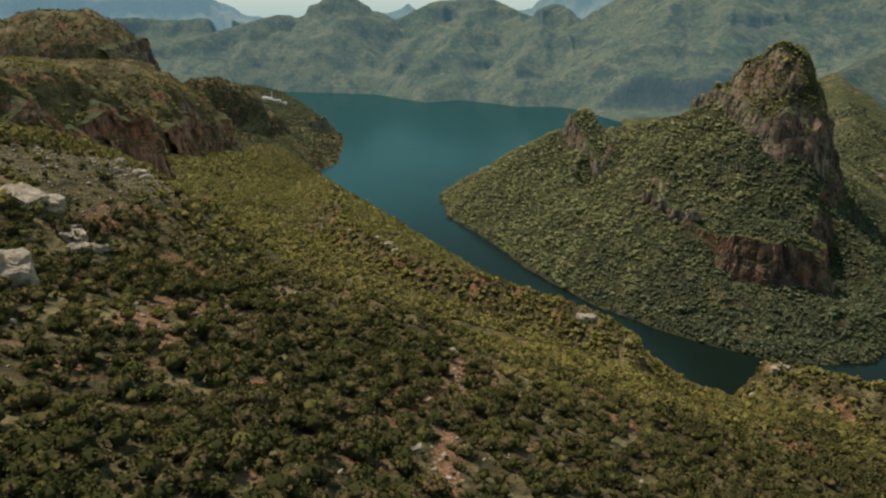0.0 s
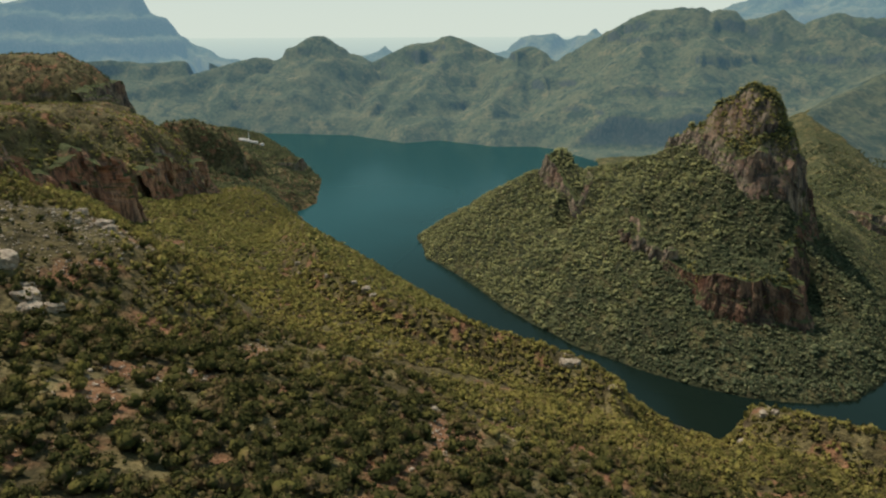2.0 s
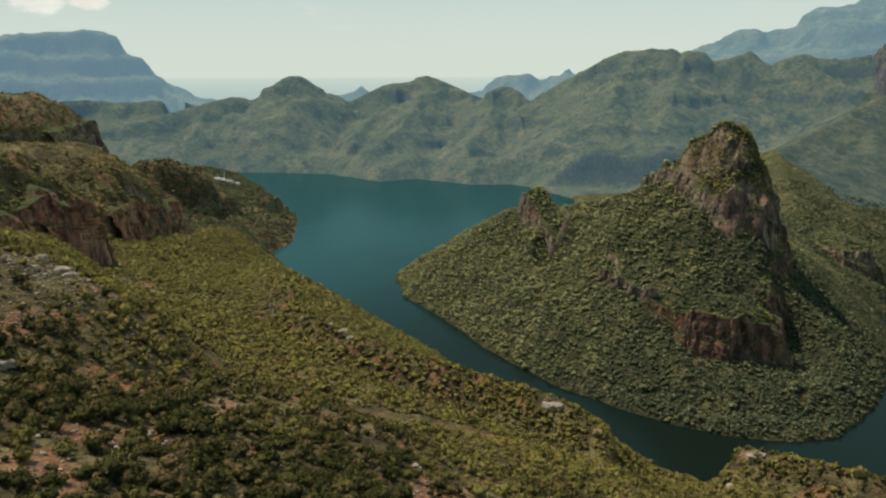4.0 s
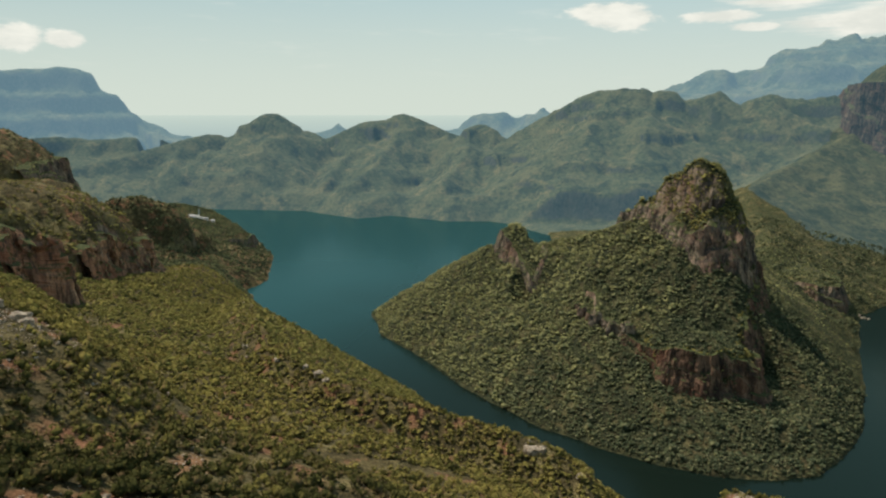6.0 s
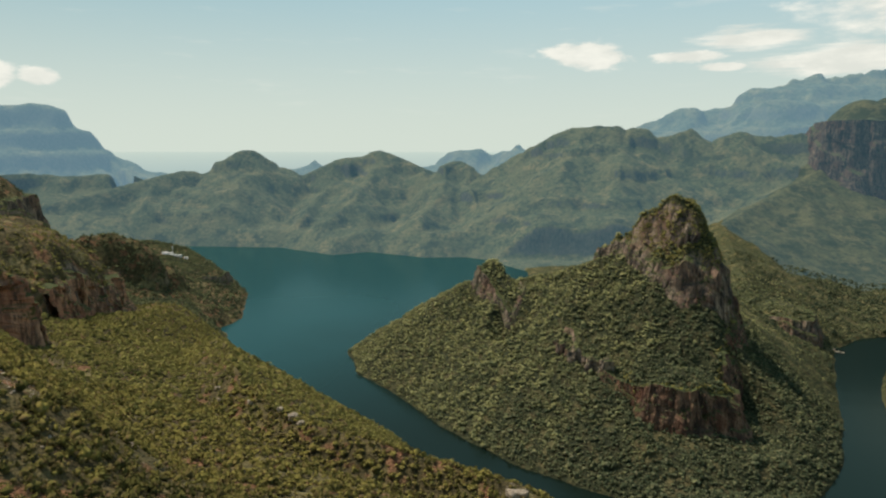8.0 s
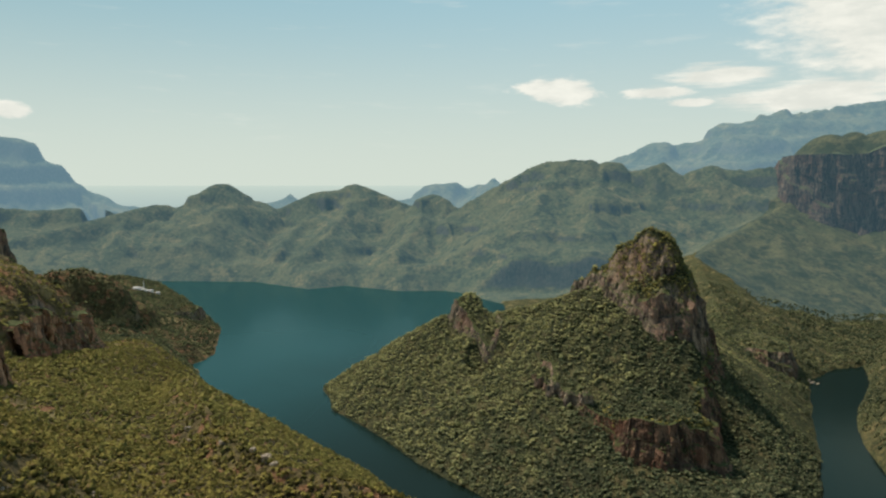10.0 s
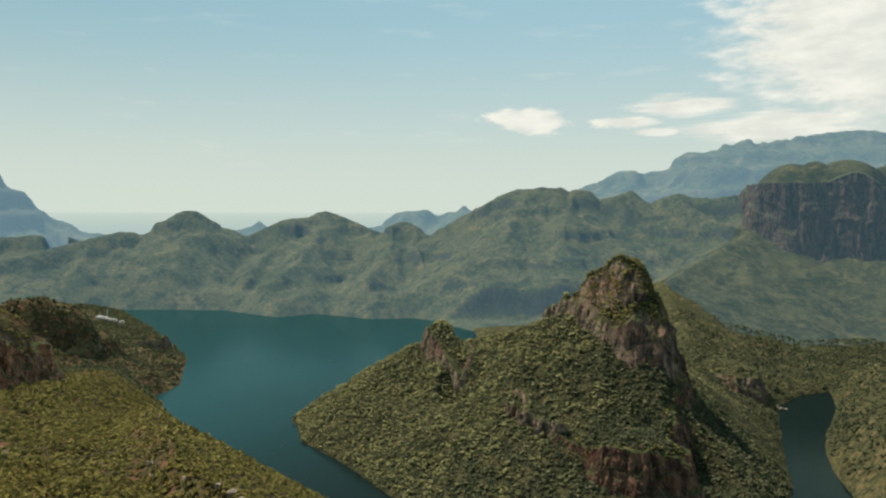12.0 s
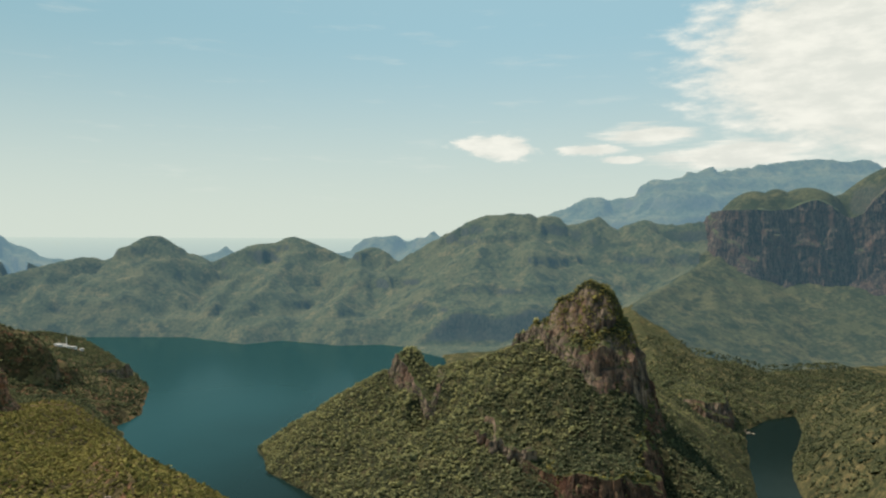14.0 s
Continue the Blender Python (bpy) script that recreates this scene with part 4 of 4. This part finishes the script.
pen = sow(84000, -20, 1150, 690, 1750, 13, pen_keep, 3.0, 1.0)
TREES = [crown(60 + s_, 9, 0.72, 2, (0.18, 0.34), 0.9, 0.45, body=(OCT_V, OCT_F)) for s_ in range(9)]
stand("forest", pen, (g_.gamma(2.6, 0.62, len(pen)) + 1.1) * (1 - 0.45 * smooth(pen[:, 0] + 0.35 * (pen[:, 1] - 1200), 640, 780)), TREES + FAR_CROWNS, MAT_WOODS, "green woodland covering the peninsula", 23)


def east_keep(x, y, chance):
    b = bearing(x, y)
    return (b > 24) & (b < 52) & (chance < (0.35 + 0.5 * smooth(b, 34, 39)) + 0.8 * fbm(x, y, 140, 2)) & (inside(x, y, EAST) + 0 * x > -2000)


right = sow(18000, 850, 1800, 820, 1950, 14, east_keep, 1.6, 3.0)
stand("valley_woods", right, g_.gamma(6.0, 0.36, len(right)) + 1.3, FAR_CROWNS, MAT_VALLEY, "woodland on the river flats and slopes", 24)


def summit_keep(x, y, chance):
    return (edge(x, y, UPPER_ROCK) > 8.0) | (edge(x, y, LOWER_ROCK, 26.0) > 1.0) & (edge(x, y, LOWER_ROCK, 26.0) < 12) & (y < 1100)


summit = sow(30000, 400, 660, 890, 1350, 15, summit_keep, 7.5)
stand("summit_bushes", summit, g_.gamma(4.0, 0.28, len(summit)) + 0.6, FAR_CROWNS, MAT_LEAF, "low green bushes over the rock's domed top", 29)


def scrub_keep(x, y, chance):
    b = bearing(x, y)
    return (np.hypot(x, y) > 70) & (b > -40) & (b < 48) & (inside(x, y, WEST) > 200)


scrub = sow(6000, -230, 230, 50, 380, 16, scrub_keep, 2.0)
stand("scrub", scrub, g_.gamma(3.0, 0.16, len(scrub)) + 0.25, [crown(160 + s_, 3, 0.9, 1, (0.3, 0.5)) for s_ in range(6)], MAT_BUSH, "knee-high dry scrub between the bushes", 30)

ledge_pts = np.vstack([p for p, f in LEDGES[:-1]])
ledge_size = np.concatenate([np.full(len(p), 0.55 + 0.35 * f) for p, f in LEDGES[:-1]]) * g_.uniform(0.6, 1.6, len(ledge_pts))
stand("ledge_bushes", ledge_pts, ledge_size, TREES, MAT_WOODS, "bushes rooted on ledges and lips of the cliffs", 26)


# the nearest bushes stand singly, with stems
def stem_mesh(seed):
    g = np.random.default_rng(seed)
    V, F = [], []

    def limb(p, q, r0, r1):
        d = (q - p) / np.linalg.norm(q - p)
        a = np.cross(d, (0.3, 0.9, 0.2))
        a /= np.linalg.norm(a)
        b = np.cross(d, a)
        n = sum(len(v) for v in V)
        ring = [(math.cos(t), math.sin(t)) for t in np.linspace(0, 2 * np.pi, 7)[:-1]]
        V.append(np.array([p + r0 * (c * a + s * b) for c, s in ring] + [q + r1 * (c * a + s * b) for c, s in ring]))
        F.extend([(n + i, n + (i + 1) % 6, n + 6 + (i + 1) % 6, n + 6 + i) for i in range(6)])

    fork = np.array([g.uniform(-0.06, 0.06), g.uniform(-0.06, 0.06), 0.32])
    limb(np.array([0.0, 0.0, -0.3]), fork, 0.075, 0.055)
    for t in np.linspace(0, 2 * np.pi, 4)[:-1] + g.uniform(0, 2):
        limb(fork, fork + np.array([0.42 * math.cos(t), 0.42 * math.sin(t), 0.38]), 0.045, 0.015)
    return link_mesh("trunk", np.vstack(V), np.array(F), MAT_BARK)


protos = []
for k in range(6):
    base = new("tree")
    pv, pf = crown(100 + k, 300, 0.85, 6, (0.04, 0.085), 0.84, 0.7)
    for nm, me in (("trunk", stem_mesh(k)), ("crown", link_mesh("crown", pv, pf, MAT_BUSH, False))):
        part_ob = new(nm, me)
        part_ob.parent = base
    tagged(base, "small leafy bushveld tree on the slope", "tree", "trees on the near slope")
    protos.append(base)
g_ = np.random.default_rng(31)
for i, k in enumerate(single):
    x, y, z = near[k]
    s_ = near_size[k]
    m = Matrix.LocRotScale((x, y, z - 0.05 * s_), Euler((0, 0, g_.uniform(0, 6.28))), (s_, s_, s_ * g_.uniform(0.85, 1.15)))
    if i < 6:
        protos[i].matrix_basis = m
    else:
        t = copy_thing(protos[i % 6], Matrix())
        t.matrix_basis = m



# ---------------------------------------------------------------- rocks on the near slope
def stone_material():
    g = Graph("pale_sandstone")
    p = g.pos()
    c = g.mix(g.ramp(g.noise(p, 0.5, 4, 0.65), 0.35, 0.65), (0.26, 0.196, 0.136), (0.46, 0.365, 0.260))
    c = g.mix(g.ramp(g.noise(p, 1.6, 4, 0.7, (1, 1, 2.5)), 0.55, 0.70), c, (0.11, 0.09, 0.075))
    return g.finish(c, 0.9, g.bump(g.noise(p, 2.2, 5, 0.7), 0.7, 0.4), 0.15)


MAT_STONE = stone_material()


def boulder_mesh(seed, mat):
    """A worn block: a box split by joints, its corners broken and its beds stepped."""
    g = np.random.default_rng(seed)
    bm = bmesh.new()
    bmesh.ops.create_cube(bm, size=2.0)
    bmesh.ops.subdivide_edges(bm, edges=bm.edges[:], cuts=5, use_grid_fill=True)
    for v in bm.verts:
        p = v.co.copy()
        n = p.normalized()
        p = p.lerp(n * 1.25, 0.45)
        k = noise.noise(p * 1.3 + Vector((seed * 3.1, 0, 0))) * 0.42 + noise.noise(p * 3.4 + Vector((0, seed * 1.7, 0))) * 0.16
        bed = 0.10 * (math.floor(p.z * 3.2 + 0.4 * noise.noise(p * 0.8)) % 2) * (1 - abs(n.z))
        v.co = p + n * (k + bed)
    bmesh.ops.triangulate(bm, faces=bm.faces[:])
    me = bpy.data.meshes.new("boulder")
    bm.to_mesh(me)
    bm.free()
    me.materials.append(mat)
    return me


BLOCKS = [boulder_mesh(k, MAT_STONE) for k in range(5)]
CRAGS = [boulder_mesh(10 + k, MAT_ROCK) for k in range(5)]


def boulder(x, y, size, turn, label, tip=(0, 0), k=0, shapes=BLOCKS, base=-1e9):
    ob = new("boulder", shapes[k % 5])
    z = max(base, float(land(np.array([x]), np.array([y]))[0]))
    ob.matrix_basis = Matrix.LocRotScale((x, y, z + 0.25 * size[2]), Euler((radians(tip[0]), radians(tip[1]), radians(turn))), size)
    return tagged(ob, label, "rock", "boulders on the slope")


boulder(-122, 203, (6.5, 3.4, 2.0), -28, "large pale sandstone slab among dark bushes", (8, 14), 0)
boulder(-117, 206, (4.0, 3.0, 2.2), -10, "broken pale sandstone block beside a slab", (0, 10), 1)
for i, (x, y, w) in enumerate([(-105, 194, 3.4), (-102, 190, 2.8), (-99, 196, 2.4), (-107, 199, 2.2)]):
    boulder(x, y, (w, 0.7 * w, 0.55 * w), 30 * i - 20, "layered pale rock ledge on the grassy slope", (4, 8), i + 1)
for i, (x, y, w) in enumerate([(-101, 156, 4.5), (-97, 151, 3.8), (-104, 150, 5.0)]):
    boulder(x, y, (w, 0.8 * w, 1.1 * w), 25 * i, "grey weathered outcrop with a shaded face", (3, 3), i + 2)
for i, (x, y, w) in enumerate([(-113, 265, 2.6), (-110, 262, 1.9), (-123, 271, 1.8), (-116, 268, 1.4), (-119, 258, 1.2)]):
    boulder(x, y, (w, 0.8 * w, 0.8 * w), 40 * i, "rounded pale boulder on the slope's brow", (0, 6), i)
for i, (x, y, w) in enumerate([(102, 448, 3.4), (107, 446, 2.6), (99, 451, 2.4), (126, 421, 2.6), (197, 384, 3.0), (212, 392, 2.8), (217, 389, 2.0)]):
    boulder(x, y, (w, 0.8 * w, 0.8 * w), 50 * i, "ochre rock breaking out of a bushy knoll", (5, 0), i)
for i, (x, y, w) in enumerate([(-42, 565, 3.4), (-36, 556, 2.6), (-53, 580, 2.4), (-79, 604, 2.6), (-108, 640, 2.2), (-114, 662, 2.4)]):
    boulder(x, y, (w, 0.7 * w, 0.8 * w), 35 * i, "grey and ochre rock rib on the ridge", (8, 0), i + 1)
boulder(-5, 123, (1.5, 1.0, 0.8), 10, "white stone on a bare strip", (0, 0), 3)

for i, (x, y, w) in enumerate([(386, 1024, 9.0), (378, 1039, 7.0), (369, 1046, 9.5), (364, 1063, 6.0), (352, 1076, 9.0), (349, 1094, 6.0), (340, 1108, 7.5), (337, 1124, 5.0)]):
    boulder(x, y, (w, 0.8 * w, 1.3 * w), 37 * i, "pinkish rock outcrop among trees on the peninsula", (6, 0), i + 2, CRAGS)

for i, (x, y, w) in enumerate([(534, 1106, 4.0), (541, 1099, 3.6), (549, 1096, 4.4), (557, 1094, 3.4), (545, 1108, 3.2)]):
    boulder(x, y, (w, 0.8 * w, 2.6 * w), 23 * i, "dark upright rock rib below the peninsula's summit", (10, 0), i, CRAGS)

for i, (x, y, w) in enumerate([(1034, 1374, 5.0), (1042, 1367, 3.4), (1030, 1381, 4.0)]):
    boulder(x, y, (w, 0.7 * w, 0.5 * w), 31 * i, "low pale rock in the shallow river", (0, 0), i, BLOCKS, -0.5)

# loose stones on bare ground
g_ = np.random.default_rng(77)
sx, sy = [], []
for bx, by, rx, ry in BARE:
    n = int(10 + 1.1 * rx * ry)
    a, q = g_.uniform(0, 2 * np.pi, n), np.sqrt(g_.random(n)) * 1.25
    sx.append(bx + rx * q * np.cos(a)), sy.append(by + ry * q * np.sin(a))
n = 900
sx.append(g_.uniform(-150, 120, n)), sy.append(g_.uniform(95, 330, n))
sx, sy = np.concatenate(sx), np.concatenate(sy)
stones = np.stack([sx, sy, land(sx, sy)], -1)
CHIPS = []
for k in range(6):
    q = np.random.default_rng(200 + k)
    CHIPS.append((ICO_V * q.uniform(0.7, 1.25, (12, 1)) * np.array([1, 0.8, 0.6]) + np.array([0, 0, 0.3]), ICO_F))
stand("scree", stones, g_.gamma(2.0, 0.14, len(stones)) + 0.10, CHIPS, MAT_STONE, "loose pale stones on bare reddish ground", 28)


# ---------------------------------------------------------------- buildings on the headland
gw = Graph("white_wall")
MAT_WALL = gw.finish(gw.mix(gw.noise(gw.pos(), 0.4, 3), (0.70, 0.68, 0.63), (0.82, 0.80, 0.76)), 0.8)
gr = Graph("pale_roof")
MAT_ROOF = gr.finish(gr.mix(gr.noise(gr.pos(), 0.8, 3), (0.46, 0.40, 0.35), (0.62, 0.57, 0.51)), 0.85)
gd = Graph("dark_glass")
MAT_DARK = gd.finish((0.03, 0.035, 0.04), 0.2, None, 0.5)


def part(name, bm, mat, parent, label=""):
    me = bpy.data.meshes.new(name)
    bm.to_mesh(me)
    bm.free()
    me.materials.append(mat)
    ob = new(name, me)
    ob.parent = parent
    return tagged(ob, label)


def block(x0, x1, y0, y1, z0, z1, gable=0.0):
    bm = bmesh.new()
    vs = [bm.verts.new(p) for p in ((x0, y0, z0), (x1, y0, z0), (x1, y1, z0), (x0, y1, z0), (x0, y0, z1), (x1, y0, z1), (x1, y1, z1), (x0, y1, z1))]
    if gable:
        m = (y0 + y1) / 2
        r0, r1 = bm.verts.new((x0, m, z1 + gable)), bm.verts.new((x1, m, z1 + gable))
        for f in ((3, 2, 1, 0), (0, 1, 5, 4), (2, 3, 7, 6)):
            bm.faces.new([vs[i] for i in f])
        bm.faces.new([vs[4], vs[5], r1, r0]), bm.faces.new([vs[6], vs[7], r0, r1])
        bm.faces.new([vs[0], vs[4], r0, vs[7], vs[3]]), bm.faces.new([vs[1], vs[2], vs[6], r1, vs[5]])
    else:
        for f in ((3, 2, 1, 0), (4, 5, 6, 7), (0, 1, 5, 4), (1, 2, 6, 5), (2, 3, 7, 6), (3, 0, 4, 7)):
            bm.faces.new([vs[i] for i in f])
    return bm


def lodge(x, y, long, deep, turn, label):
    base = new("building")
    z = float(land(np.array([x]), np.array([y]))[0])
    part("wall", block(-long / 2, long / 2, -deep / 2, deep / 2, -3, 5.6), MAT_WALL, base)
    part("roof", block(-long / 2 - 0.6, long / 2 + 0.6, -deep / 2 - 0.6, deep / 2 + 0.6, 5.6, 5.8, 2.6), MAT_ROOF, base, "pale weathered gable roof")
    for i in range(int(long / 4)):
        cx_ = -long / 2 + 2 + 4 * i
        part("window", block(cx_ - 0.8, cx_ + 0.8, -deep / 2 - 0.05, -deep / 2 + 0.1, 0.9, 2.4), MAT_DARK, base)
        part("window", block(cx_ - 0.8, cx_ + 0.8, -deep / 2 - 0.05, -deep / 2 + 0.1, 3.5, 4.8), MAT_DARK, base)
    base.matrix_basis = Matrix.LocRotScale((x, y, z), Euler((0, 0, radians(turn))), None)
    return tagged(base, label, "building", "lakeside buildings")


lodge(-622, 2640, 30, 11, 8, "low white building with a pale roof")
lodge(-590, 2652, 24, 10, -12, "small white building on the headland")
lodge(-640, 2668, 18, 10, 30, "white outbuilding near the lake")
lodge(-602, 2622, 16, 9, -4, "white cottage below the larger buildings")
lodge(-566, 2664, 14, 9, 15, "white cottage at the end of the row")
mast = new("mast")
mz = float(land(np.array([-606.0]), np.array([2640.0]))[0])
part("pole", block(-0.9, 0.9, -0.9, 0.9, -2, 34), MAT_WALL, mast)
for i in range(4):
    part("collar", block(-1.4, 1.4, -1.4, 1.4, 6 + 8 * i, 6.6 + 8 * i), MAT_WALL, mast)
mast.matrix_basis = Matrix.Translation((-606, 2640, mz))
tagged(mast, "tall pale tower behind the white buildings", "mast")
